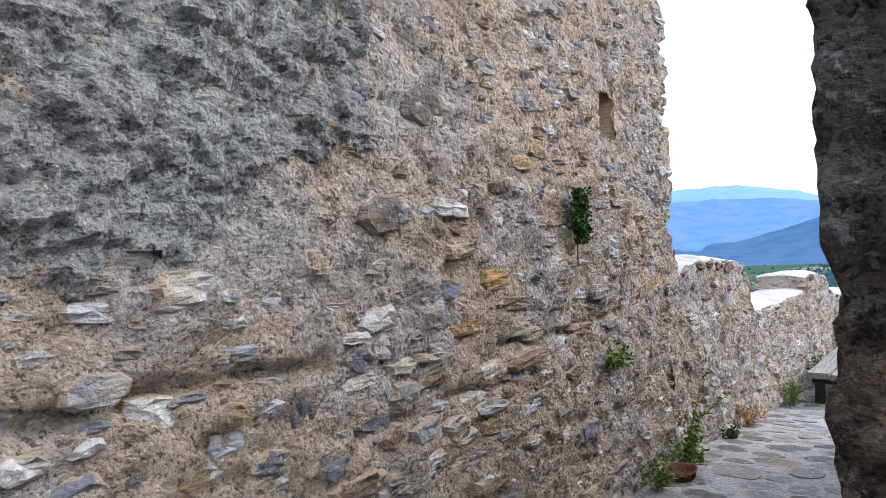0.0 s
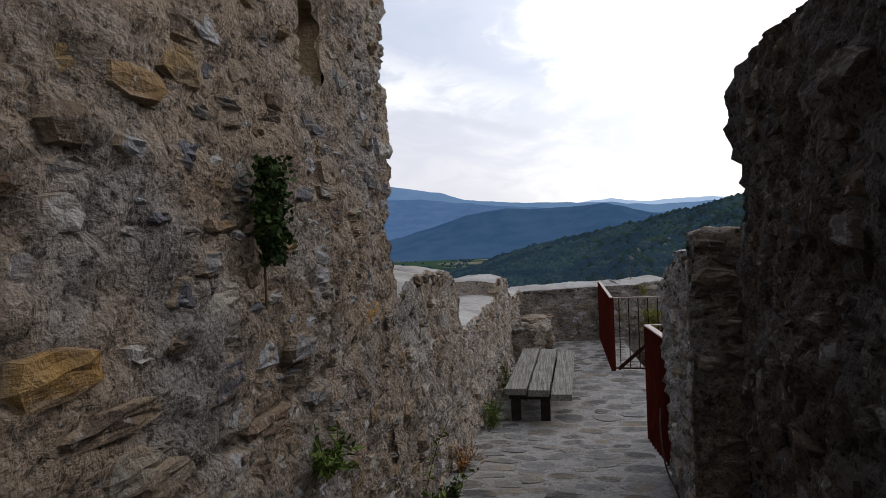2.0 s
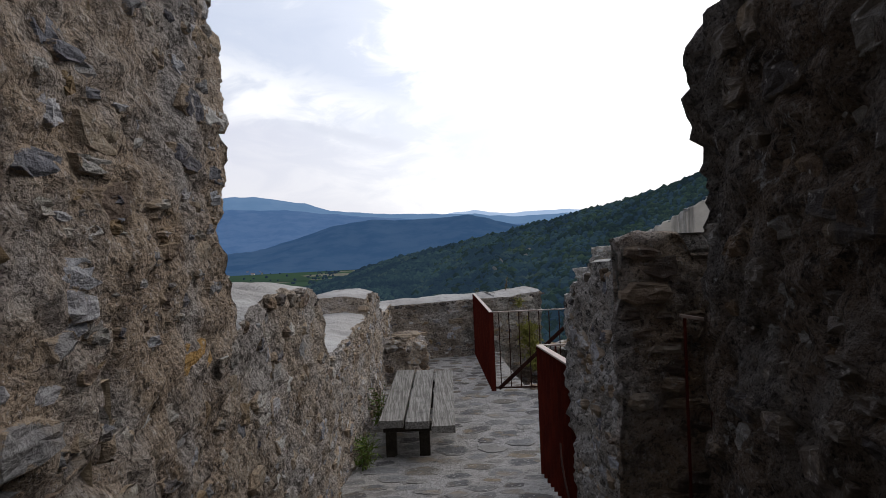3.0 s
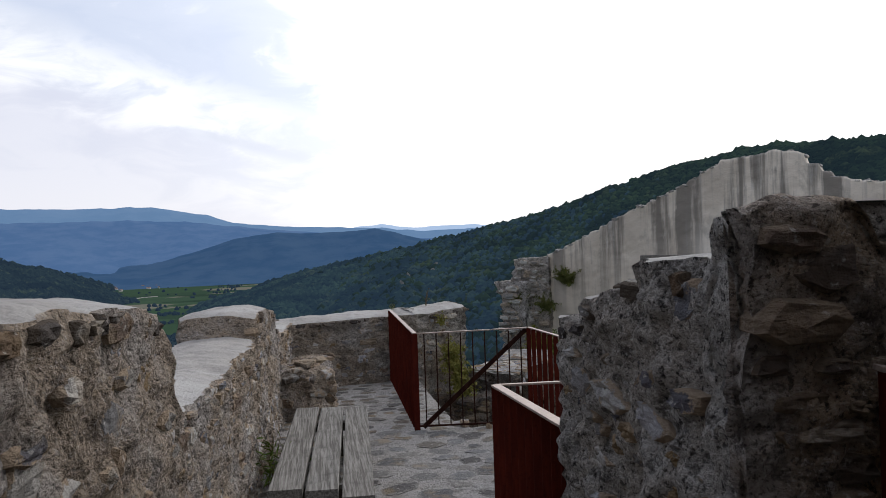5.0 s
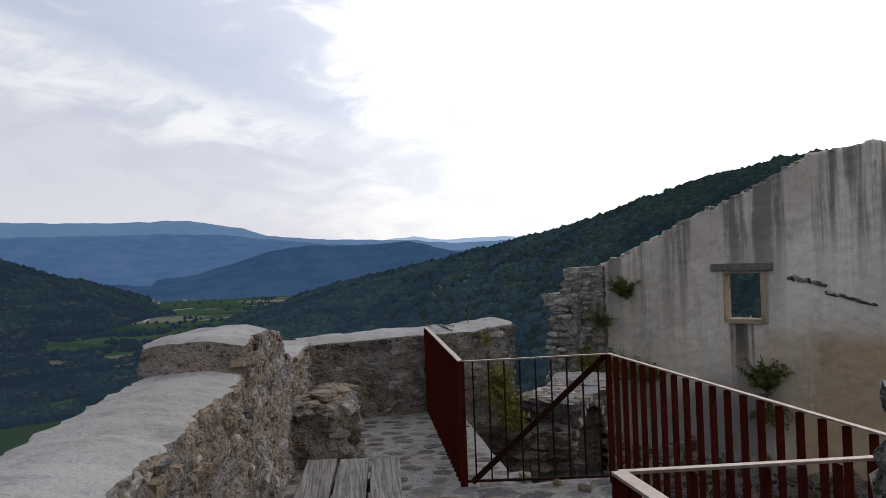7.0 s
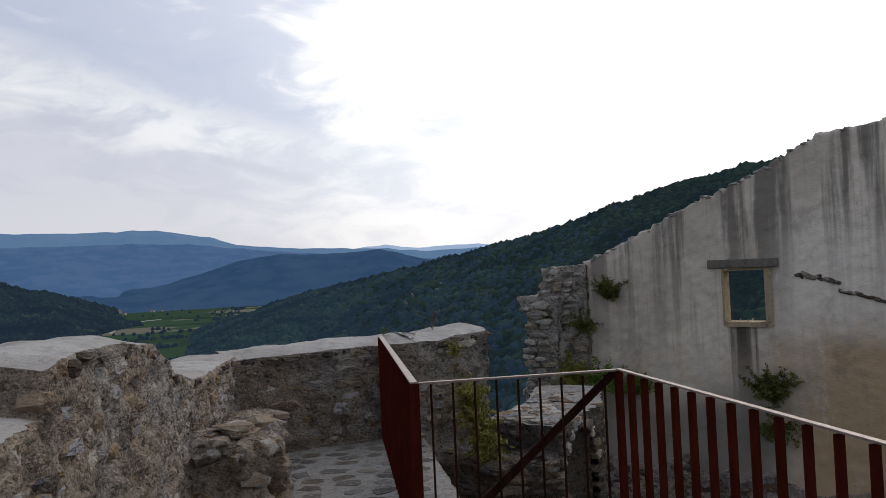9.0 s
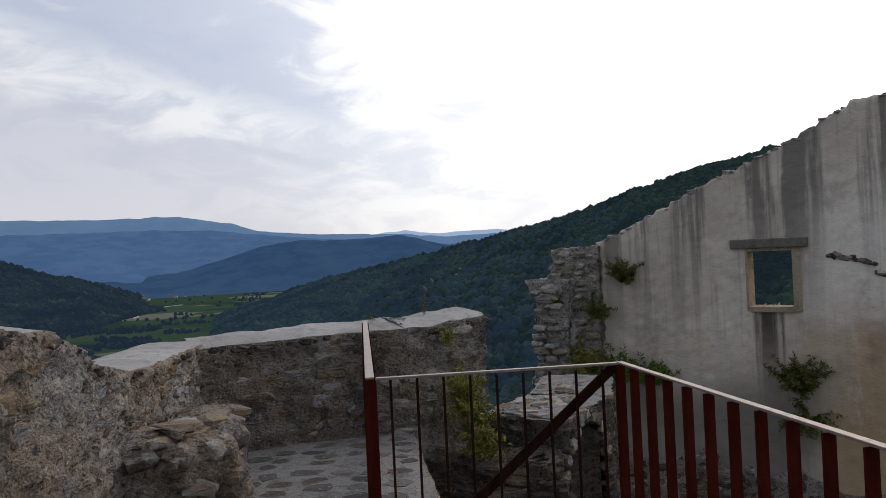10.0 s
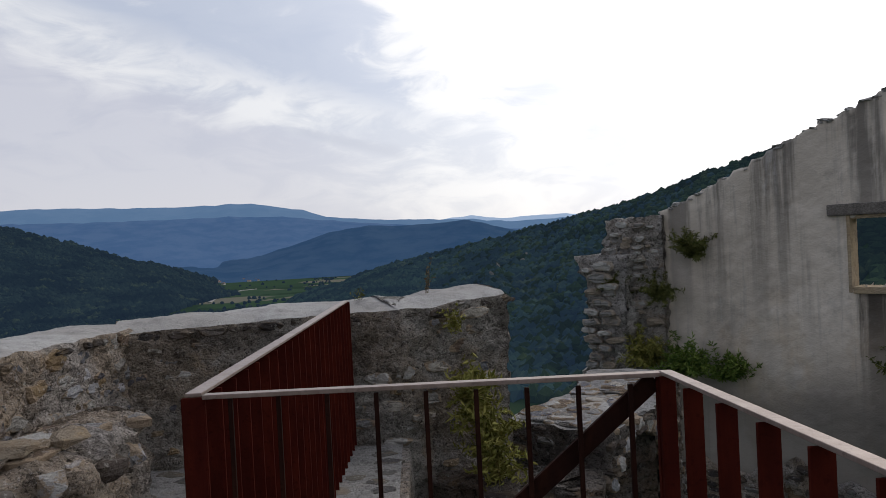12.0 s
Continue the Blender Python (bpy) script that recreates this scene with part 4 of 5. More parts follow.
cap_rail(long_r, (*GC, 1.070), (*GD, 1.105), 0.032, 0.010)
part("corner_post", box_bm(GC[0] - 0.02, GC[0] + 0.02, GC[1] - 0.02, GC[1] + 0.02, -0.02, 1.062, 0.002), M_CORTEN, long_r)
near_r = holder("stair_railing")
tagged(near_r, "rust-red steel railing turning a corner beside the wall stub", "railing", group="steel railings")
FC = (0.10, 8.39)
fin_run(near_r, FC, (0.11, 7.20), 1.15, 1.20, 0.07, 0.2, 0.14, 0.05, 0.008)
fin_run(near_r, FC, GD, 1.15, 1.13, 0.07, 0.05, 0.14, 0.05, 0.008, skip_ends=True)
cap_rail(near_r, (*FC, 1.155), (0.11, 7.20, 1.205))
cap_rail(near_r, (*FC, 1.155), (*GD, 1.138), 0.03)
rec_r = holder("recess_railing")
tagged(rec_r, "short dark steel railing across the wall recess", "railing", group="steel railings")
fin_run(rec_r, (0.26, 5.61), (0.45, 5.55), 1.70, 1.66, 0.42, 0.42, 0.10, 0.06, 0.01)
cap_rail(rec_r, (0.24, 5.615, 1.705), (0.46, 5.545, 1.665), 0.04)

# ---- bench ----
bench = holder("bench", (-0.885, 10.33, 0))
bench.rotation_euler = (0, 0, radians(-2.6))
tagged(bench, "low bench of three silvered wooden planks on dark supports", "bench")


def plank_bm(x0, x1, y0, y1, z0, z1, seed):
    bm = bmesh.new()
    n = 22
    rows = []
    for i in range(n + 1):
        y = y0 + (y1 - y0) * i / n
        k = 0.004 * noise.noise((seed, i * 0.6, 0))
        rows.append([bm.verts.new((x, y, z)) for x, z in ((x0 + k, z0), (x0 + k, z1 - 0.006), (x0 + 0.007 + k, z1), ((x0 + x1) / 2, z1 - 0.002 + k), (x1 - 0.007 + k, z1), (x1 + k, z1 - 0.006), (x1 + k, z0))])
    for a, b in zip(rows, rows[1:]):
        for j in range(7):
            bm.faces.new((a[j], a[(j + 1) % 7], b[(j + 1) % 7], b[j]))
    bm.faces.new(rows[0][::-1]), bm.faces.new(rows[-1])
    bmesh.ops.recalc_face_normals(bm, faces=bm.faces)
    return bm


for k, (x0, x1, ya, yb) in enumerate(((-0.35, -0.125, -1.20, 1.26), (-0.105, 0.115, -1.22, 1.27), (0.14, 0.355, -1.36, 1.27))):
    part("plank", plank_bm(x0, x1, ya, yb, 0.335 - 0.01 * k, 0.405 - 0.012 * k, k * 7.1), M_WOOD, bench)
for y in (-0.95, 0.95):
    part("crossbeam", box_bm(-0.33, 0.33, y - 0.05, y + 0.05, 0.24, 0.314, 0.006), M_WOOD_DK, bench, "dark crossbeam")
    for x in (-0.26, 0.06):
        part("leg", box_bm(x - 0.05, x + 0.05, y - 0.05, y + 0.05, -0.03, 0.24, 0.006), M_WOOD_DK, bench, "dark leg")

# ---- landscape ----


def az_pt(az, dist, z):
    return (dist * math.sin(radians(az)), dist * math.cos(radians(az)), z)


def ridge(name, prof, dist, foot, steps, rows, rough, mat, label, a0, a1, fall=0.45):
    """A hill whose skyline rises to the given angles above the eye, sloping down towards the valley."""
    f = lerp_list(prof)
    vs, fs = [], []
    for i in range(steps + 1):
        az = a0 + (a1 - a0) * i / steps
        dc = dist(az)
        zc = 1.8 + dc * math.tan(radians(f(az)))
        zc += rough * (noise.fractal((az * 0.9, 0, dc * 0.001), 0.8, 2.2, 5))
        for j in range(rows + 1):
            t = j / rows
            d = dc * (foot + (1 - foot) * t)
            z = -95 + (zc + 95) * (t ** 1.15)
            wob = (1 - abs(2 * t - 1)) * rough * 5 * noise.fractal((az * 0.22, t * 2.2, 1.5), 0.9, 2.1, 4)
            vs.append(az_pt(az + 0.6 * math.sin(t * 5) * (1 - t), d, z + wob))
        vs.append(az_pt(az, dc * 1.12, -95))
    w = rows + 2
    for i in range(steps):
        for j in range(w - 1):
            a = i * w + j
            fs.append((a, a + w, a + w + 1, a + 1))
    ob = part(name, mesh_of(name, vs, fs, smooth=True), mat)
    tagged(ob, label, "hill", kind="structure")
    return vs, w


FAR = [(-60, 3.4), (-29, 3.5), (-26, 3.6), (-21, 3.5), (-17, 3.45), (-12.5, 3.58), (-10, 3.2), (-8.4, 2.9), (-6.5, 2.25), (-5.6, 2.2), (-2.8, 1.9), (2, 1.7), (5, 1.55), (8, 1.25), (14, 1.3), (60, 1.5)]
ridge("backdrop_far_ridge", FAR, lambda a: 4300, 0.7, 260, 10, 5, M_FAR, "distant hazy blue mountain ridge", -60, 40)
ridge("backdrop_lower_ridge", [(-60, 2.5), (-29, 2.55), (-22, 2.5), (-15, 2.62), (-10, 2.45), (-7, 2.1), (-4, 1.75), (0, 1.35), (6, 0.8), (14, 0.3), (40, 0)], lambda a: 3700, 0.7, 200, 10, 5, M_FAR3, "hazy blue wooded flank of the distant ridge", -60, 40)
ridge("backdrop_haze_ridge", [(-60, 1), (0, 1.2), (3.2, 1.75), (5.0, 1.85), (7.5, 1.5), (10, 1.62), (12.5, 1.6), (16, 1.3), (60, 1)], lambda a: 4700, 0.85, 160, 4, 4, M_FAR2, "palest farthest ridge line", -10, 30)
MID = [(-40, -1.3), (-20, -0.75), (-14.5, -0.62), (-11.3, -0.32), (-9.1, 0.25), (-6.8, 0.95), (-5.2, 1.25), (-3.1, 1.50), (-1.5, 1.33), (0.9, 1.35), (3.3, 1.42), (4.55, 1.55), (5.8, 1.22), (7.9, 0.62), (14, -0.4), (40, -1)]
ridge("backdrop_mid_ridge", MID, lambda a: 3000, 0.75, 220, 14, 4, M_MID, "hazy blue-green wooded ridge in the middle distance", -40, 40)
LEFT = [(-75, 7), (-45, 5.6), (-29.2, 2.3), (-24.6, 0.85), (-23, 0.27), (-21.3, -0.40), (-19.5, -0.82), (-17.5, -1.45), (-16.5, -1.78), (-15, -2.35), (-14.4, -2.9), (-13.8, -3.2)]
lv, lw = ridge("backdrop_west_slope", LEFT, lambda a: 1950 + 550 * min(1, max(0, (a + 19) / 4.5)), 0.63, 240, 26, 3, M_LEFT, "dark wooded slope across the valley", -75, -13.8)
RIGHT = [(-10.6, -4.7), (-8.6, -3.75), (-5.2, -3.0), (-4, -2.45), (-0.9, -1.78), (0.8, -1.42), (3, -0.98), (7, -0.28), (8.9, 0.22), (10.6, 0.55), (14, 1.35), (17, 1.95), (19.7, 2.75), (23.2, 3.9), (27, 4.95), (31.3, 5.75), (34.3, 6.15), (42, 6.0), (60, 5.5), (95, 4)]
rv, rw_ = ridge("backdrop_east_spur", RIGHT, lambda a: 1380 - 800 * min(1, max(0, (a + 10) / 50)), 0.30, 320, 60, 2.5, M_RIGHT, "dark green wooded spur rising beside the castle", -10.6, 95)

ICO = bmesh.new()
bmesh.ops.create_icosphere(ICO, subdivisions=1, radius=1.0)
ICO_V = [v.co.copy() for v in ICO.verts]
ICO_F = [tuple(v.index for v in f.verts) for f in ICO.faces]
ICO.free()


def crowns(name, places, mat, label, seed):
    r = random.Random(seed)
    vs, fs = [], []
    for (x, y, z), size in places:
        o = len(vs)
        a = r.uniform(0, 6.28)
        for v in ICO_V:
            k = size * r.uniform(0.72, 1.25)
            vs.append((x + (v.x * math.cos(a) - v.y * math.sin(a)) * k, y + (v.x * math.sin(a) + v.y * math.cos(a)) * k, z + v.z * k * 1.05 + size * 0.4))
        fs += [tuple(i + o for i in f) for f in ICO_F]
    ob = part(name, mesh_of(name, vs, fs), mat)
    return tagged(ob, label, "trees", kind="stuff")


def on_ridge(vs, w, n, seed, lo=0.1, size=(3, 6.5), bias=1.0, cols=None):
    r = random.Random(seed)
    out, ncol = [], len(vs) // w
    for _ in range(n):
        c = r.uniform(cols[0], cols[1]) * (ncol - 2) if cols else r.uniform(0, ncol - 2)
        t = (lo + (1 - lo) * r.random() ** bias) * (w - 2.001)
        i, j = int(c), int(t)
        fc, ft = c - i, t - j
        p = [Vector(vs[(i + a) * w + j + b]) for a, b in ((0, 0), (1, 0), (1, 1), (0, 1))]
        q = p[0] * (1 - fc) * (1 - ft) + p[1] * fc * (1 - ft) + p[2] * fc * ft + p[3] * (1 - fc) * ft
        out.append((tuple(q), r.uniform(*size)))
    return out


spur_trees = on_ridge(rv, rw_, 7000, 5, size=(3.2, 6.5), cols=(0.0, 0.2)) + on_ridge(rv, rw_, 15000, 1, size=(2.2, 5.2), cols=(0.12, 0.6)) + on_ridge(rv, rw_, 1600, 2, lo=0.985, size=(2.0, 4.5), cols=(0.0, 0.6))
# trees farther along the spur mostly take the crowns with more painted haze
pick = random.Random(77)
near_t, far_t = [], []
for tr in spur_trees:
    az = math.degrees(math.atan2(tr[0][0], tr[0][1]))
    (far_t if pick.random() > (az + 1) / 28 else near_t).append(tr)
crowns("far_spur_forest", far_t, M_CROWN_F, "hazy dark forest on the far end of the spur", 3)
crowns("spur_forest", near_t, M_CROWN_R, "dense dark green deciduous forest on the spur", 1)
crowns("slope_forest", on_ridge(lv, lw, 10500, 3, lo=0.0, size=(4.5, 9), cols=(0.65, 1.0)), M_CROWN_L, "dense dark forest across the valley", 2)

# ground: castle mound and the valley as one sheet
vs, fs = [], []
rings = [0, 6, 12, 18, 24, 34, 50, 75, 110, 160, 230, 320, 450, 620, 850, 1150, 1500, 2000, 2700, 3500, 4900]
NA = 96
for rr in rings:
    for k in range(NA):
        az = 360 * k / NA
        z = -6.3 - (0 if rr < 24 else min(89, (rr - 24) * 0.6)) + (0 if rr < 75 else 1.5 * noise.noise((rr * 0.01, k * 0.3, 0)))
        x, y, _ = az_pt(az, max(rr, 0.01), 0)
        vs.append((x + 1, y + 9, z))
for i in range(len(rings) - 1):
    for k in range(NA):
        a, b = i * NA + k, i * NA + (k + 1) % NA
        fs.append((a, a + NA, b + NA, b))
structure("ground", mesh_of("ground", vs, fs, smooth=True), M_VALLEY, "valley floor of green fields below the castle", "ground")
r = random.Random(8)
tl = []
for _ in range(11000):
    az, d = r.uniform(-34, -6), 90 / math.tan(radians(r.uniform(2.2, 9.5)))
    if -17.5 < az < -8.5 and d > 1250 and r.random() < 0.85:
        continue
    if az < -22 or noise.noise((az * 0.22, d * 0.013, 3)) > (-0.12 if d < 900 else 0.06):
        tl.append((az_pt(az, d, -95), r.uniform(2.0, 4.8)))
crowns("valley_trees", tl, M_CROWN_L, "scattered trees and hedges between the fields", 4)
for k in range(26):
    az, d = r.uniform(-16.2, -12.0), r.uniform(2150, 2750)
    hx = holder("farmhouse", az_pt(az, d, -95))
    hx.rotation_euler = (0, 0, r.uniform(0, 3))
    tagged(hx, "small far-off white house with a red roof", "house", group="village houses")
    w, l, h = r.uniform(2.5, 3.5), r.uniform(3.5, 5.5), r.uniform(2.2, 3.2)
    part("wall", box_bm(-l, l, -w, w, 0, h * 1.6), M_HOUSE, hx)
    rvs = [(-l - 1, -w - 1, h * 1.6), (l + 1, -w - 1, h * 1.6), (l + 1, w + 1, h * 1.6), (-l - 1, w + 1, h * 1.6), (-l - 1, 0, h * 2.4), (l + 1, 0, h * 2.4)]
    part("roof", mesh_of("roof", rvs, [(0, 1, 5, 4), (2, 3, 4, 5), (0, 4, 3), (1, 2, 5), (0, 3, 2, 1)]), M_ROOF, hx)

road_pts = [az_pt(az, 95.0 / math.tan(radians(el)), -93.8) for az, el in ((-15.7, 3.8), (-15.3, 3.6), (-14.9, 3.42), (-14.3, 3.2), (-13.2, 3.06), (-12.2, 3.02))]
vs = []
for i, p in enumerate(road_pts):
    q = Vector(road_pts[min(i + 1, len(road_pts) - 1)]) - Vector(road_pts[max(i - 1, 0)])
    side = Vector((q.y, -q.x, 0)).normalized() * 3.2
    vs += [Vector(p) + side, Vector(p) - side, Vector(p) + side - Vector((0, 0, 4)), Vector(p) - side - Vector((0, 0, 4))]
fs = []
for i in range(len(road_pts) - 1):
    o = 4 * i
    fs += [(o, o + 1, o + 5, o + 4), (o, o + 4, o + 6, o + 2), (o + 1, o + 3, o + 7, o + 5)]
structure("road", mesh_of("road", vs, fs), M_JOINT, "pale country road between the valley fields", "road")


def spur_spot(az, el):
    """The place on the near spur seen in that direction from the terrace."""
    def miss(v):
        dx, dy, dz = v[0], v[1] - 9, v[2] - 1.8
        return (math.degrees(math.atan2(dx, dy)) - az) ** 2 + (math.degrees(math.atan2(dz, math.hypot(dx, dy))) - el) ** 2
    return Vector(min(rv, key=miss))


# the rock carries added haze glow like the hills
M_CLIFF = hill_mat("pale_cliff_rock", (0.09, 0.08, 0.07), (0.17, 0.15, 0.13), 0.25, (0.03, 0.045, 0.06), 0.5)
cliff = holder("rock_outcrop")
tagged(cliff, "pale rock outcrop among the trees of the spur", "rock", kind="structure")
for k, (az, el, w, h) in enumerate(((9.3, -2.0, 7, 9), (8.9, -2.3, 6, 8), (6.8, -2.9, 5, 12), (6.4, -3.4, 5, 10), (9.8, -1.8, 5, 6))):
    put_rock("rock", 500 + k, (w, w, h), Matrix.Translation(spur_spot(az, el)), M_CLIFF, cliff)

# ---- plants ----


def plant(name, at, out, stems, length, spread, leaf, per, mats, label, category="plant", droop=0.0, up=1.0, seed=0, lw=0.45):
    """Stems from one root with small leaves along them. out: the way they lean."""
    r = random.Random(seed)
    root = holder(name, at)
    tagged(root, label, category)
    lv_, lf, sv, sf = [], [], [], []
    for _ in range(stems):
        d = Vector((r.gauss(0, spread) + out[0], r.gauss(0, spread) + out[1], abs(r.gauss(up, 0.35)) + out[2])).normalized()
        if up < 0:
            d.z = -abs(d.z)
        ln = length * r.uniform(0.45, 1.1)
        p = Vector((r.gauss(0, 0.02), r.gauss(0, 0.02), 0))
        n = 7
        path = [p.copy()]
        for k in range(n):
            d = (d + Vector((r.gauss(0, 0.12), r.gauss(0, 0.12), r.gauss(0, 0.08) - droop * k / n))).normalized()
            p = p + d * ln / n
            path.append(p.copy())
        for a, b in zip(path, path[1:]):
            o = len(sv)
            t = 0.0012 + 0.0012 * length
            sv += [a + Vector((t, 0, 0)), a + Vector((-t, 0, 0)), b + Vector((-t * 0.7, 0, 0)), b + Vector((t * 0.7, 0, 0)), a + Vector((0, t, 0)), a + Vector((0, -t, 0)), b + Vector((0, -t * 0.7, 0)), b + Vector((0, t * 0.7, 0))]
            sf += [(o, o + 1, o + 2, o + 3), (o + 4, o + 5, o + 6, o + 7)]
        for _k in range(per):
            f = r.uniform(0.12, 1.0) * n
            i = min(n - 1, int(f))
            q = path[i].lerp(path[i + 1], f - i)
            ax = Vector((r.gauss(0, 1), r.gauss(0, 1), r.gauss(0.25, 0.8))).normalized()
            sd = ax.cross(Vector((r.gauss(0, 1), r.gauss(0, 1), r.gauss(0, 1)))).normalized()
            L = leaf * r.uniform(0.6, 1.3)
            o = len(lv_)
            nrm = ax.cross(sd) * L * 0.12
            lv_ += [q, q + ax * L * 0.45 + sd * L * lw * 0.5 + nrm, q + ax * L, q + ax * L * 0.45 - sd * L * lw * 0.5 + nrm]
            lf.append((o, o + 1, o + 2, o + 3))
    part("foliage", mesh_of("foliage", lv_, lf, mats), mats, root)["kind"] = "stuff"
    part("stem", mesh_of("stem", sv, sf, M_STEM), M_STEM, root)["kind"] = "stuff"
    return root


ivy = holder("ivy", (-1.56, 3.52, 2.22))
tagged(ivy, "dense dark ivy clump hanging on the rubble wall", "plant")
r = random.Random(41)
vs, fs = [], []
while len(fs) < 1900:
    q = Vector((abs(r.gauss(0, 0.03)), r.gauss(0, 0.042), r.uniform(-0.17, 0.125)))
    if abs(q.y) > 0.075 * (1.15 - abs(q.z + 0.01) / 0.22) + 0.012 * noise.noise((q.z * 30, 0, q.y * 20)) or q.x > 0.085:
        continue
    ax = Vector((r.gauss(0.5, 0.6), r.gauss(0, 0.8), r.gauss(-0.3, 0.8))).normalized()
    sd = ax.cross(Vector((r.gauss(0, 1), r.gauss(0, 1), r.gauss(0, 1)))).normalized()
    L, o = r.uniform(0.011, 0.024), len(vs)
    vs += [q, q + ax * L * 0.4 + sd * L * 0.42, q + ax * L, q + ax * L * 0.4 - sd * L * 0.42]
    fs.append((o, o + 1, o + 2, o + 3))
part("foliage", mesh_of("foliage", vs, fs, M_LEAF_DK), M_LEAF_DK, ivy)["kind"] = "stuff"
part("stem", bar_bm((0.0, 0.005, -0.30), (0.004, 0, 0.1), 0.006, 0.006), M_STEM, ivy, "dry brown stem")
plant("wall_weed", (-1.57, 3.95, 1.30), (0.4, 0, 0), 18, 0.16, 0.3, 0.04, 12, M_LEAF, "bright green weed growing from the wall", seed=3)
plant("tall_weed", (-1.50, 5.05, 0.44), (0.1, 0, 0), 5, 0.75, 0.06, 0.045, 34, M_LEAF, "tall green weed at the wall foot", seed=4, up=1.6)
plant("wall_weed", (-1.48, 5.0, 0.44), (0.15, 0, 0), 26, 0.28, 0.35, 0.045, 14, M_LEAF, "bushy green weed at the wall foot", seed=5)
plant("wall_weed", (-1.50, 4.45, 0.45), (0.2, 0, 0), 18, 0.22, 0.3, 0.045, 12, M_LEAF, "bushy green weed at the wall foot", seed=6)
plant("wall_weed", (-1.47, 6.28, 0.30), (0.2, 0, 0), 16, 0.14, 0.35, 0.04, 12, M_LEAF_DK, "small dark green weed at the parapet foot", seed=7)
plant("dry_grass", (-1.50, 7.05, 0.24), (0.15, 0, 0), 40, 0.26, 0.28, 0.06, 6, M_DRY, "dry orange grass tuft at the parapet foot", "grass", seed=8, lw=0.15)
plant("grass_tuft", (-1.42, 8.95, 0.05), (0.1, 0, 0), 36, 0.34, 0.28, 0.10, 6, M_LEAF, "green grass tuft behind the bench", "grass", seed=9, lw=0.12)
plant("grass_tuft", (-1.36, 10.4, 0.03), (0.1, 0, 0), 30, 0.42, 0.25, 0.10, 6, M_LEAF, "green grass tuft behind the bench", "grass", seed=10, lw=0.12)
plant("jamb_weed", (-0.13, 1.28, 0.95), (-0.7, -0.1, 0), 8, 0.16, 0.3, 0.06, 6, M_LEAF, "green leaves at the doorway edge", seed=11, lw=0.8)
plant("corner_weed", (-0.06, 5.63, 0.43), (-0.2, -0.2, 0), 12, 0.14, 0.3, 0.035, 10, M_LEAF, "small green weed at the wall corner", seed=12)
for k in range(5):
    plant("hanging_shrub", (1.08 + 0.05 * k, 15.35 + 0.02 * k, 0.22 - 0.19 * k), (0.1, -0.5, 0), 34, 0.36, 0.45, 0.07, 22, M_LEAF_YE, "yellow-green shrub hanging on the broken wall end", "shrub", seed=20 + k, droop=0.35, lw=0.3)
plant("wall_weed", (0.98, 15.6, 0.72), (0.0, -0.6, 0), 14, 0.22, 0.3, 0.04, 14, M_LEAF_YE, "yellow-green weed on the broken wall end", seed=26, droop=0.5)
plant("dry_stalks", (0.80, 15.9, 1.0), (0, 0, 0), 6, 0.30, 0.1, 0.025, 12, M_STEM, "dry stalks on the parapet top", "grass", seed=27, up=1.8)
plant("dry_stalks", (0.25, 15.8, 0.98), (0, 0, 0), 9, 0.10, 0.3, 0.025, 6, M_LEAF_OL, "short dry weeds on the parapet top", "grass", seed=28, up=1.2)


def on_house(name, s, z, n, ln, mat, seed, label, droop=0.1, off=0.02):
    p = pl_pt(s, z, off)
    return plant(name, p, (PD.y * 0.6, -PD.x * 0.6, 0), int(n * 1.3), ln * 1.15, 0.6, ln * 0.15, 60, mat, label, "shrub", seed=seed, droop=droop, lw=0.28)


on_house("wall_shrub", -3.70, 1.0, 34, 0.42, M_LEAF_OL, 31, "olive green shrub growing from the ruined wall", 0.05)
on_house("wall_shrub", -4.15, 0.42, 26, 0.40, M_LEAF_OL, 32, "olive green shrub growing from the broken corner", 0.2, 0.2)
on_house("wall_shrub", -4.35, -0.55, 34, 0.55, M_LEAF_YE, 33, "yellow-green shrub at the foot of the broken corner", 0.0, 0.3)
on_house("wall_shrub", -3.75, -0.65, 36, 0.55, M_LEAF, 34, "green shrub at the foot of the ruined wall", 0.0, 0.15)
on_house("wall_shrub", -3.25, -0.70, 30, 0.50, M_LEAF, 35, "green shrub at the foot of the ruined wall", 0.0)
on_house("wall_shrub", -1.05, -0.62, 44, 0.52, M_LEAF_OL, 36, "bushy olive shrub under the window", 0.1)
on_house("wall_shrub", -0.95, -1.15, 30, 0.45, M_LEAF_OL, 37, "bushy olive shrub hanging under the window", 0.6)
on_house("wall_shrub", -4.75, 0.6, 14, 0.25, M_LEAF_OL, 38, "small shrub on the broken corner", 0.1, 0.45)

# ---- small things ----
bm = bmesh.new()
prof = [(0.0, 0.0), (0.07, 0.0), (0.10, 0.03), (0.115, 0.075), (0.12, 0.08), (0.108, 0.082), (0.10, 0.045), (0.06, 0.02), (0.0, 0.018)]
rings_ = [[bm.verts.new((rr * math.cos(a * math.pi / 10), rr * math.sin(a * math.pi / 10), z + 0.006 * math.sin(a))) for a in range(20)] for rr, z in prof[1:-1]]
for p, q in zip(rings_, rings_[1:]):
    for i in range(20):
        bm.faces.new((p[i], p[(i + 1) % 20], q[(i + 1) % 20], q[i]))
bm.faces.new(rings_[0][::-1]), bm.faces.new(rings_[-1])
pot = part("clay_bowl", bm, M_POT, smooth=True)
pot.matrix_basis = pose(-1.43, 4.72, 0.43, 8, -6, 0)
tagged(pot, "shallow rusty clay bowl at the wall foot", "bowl")


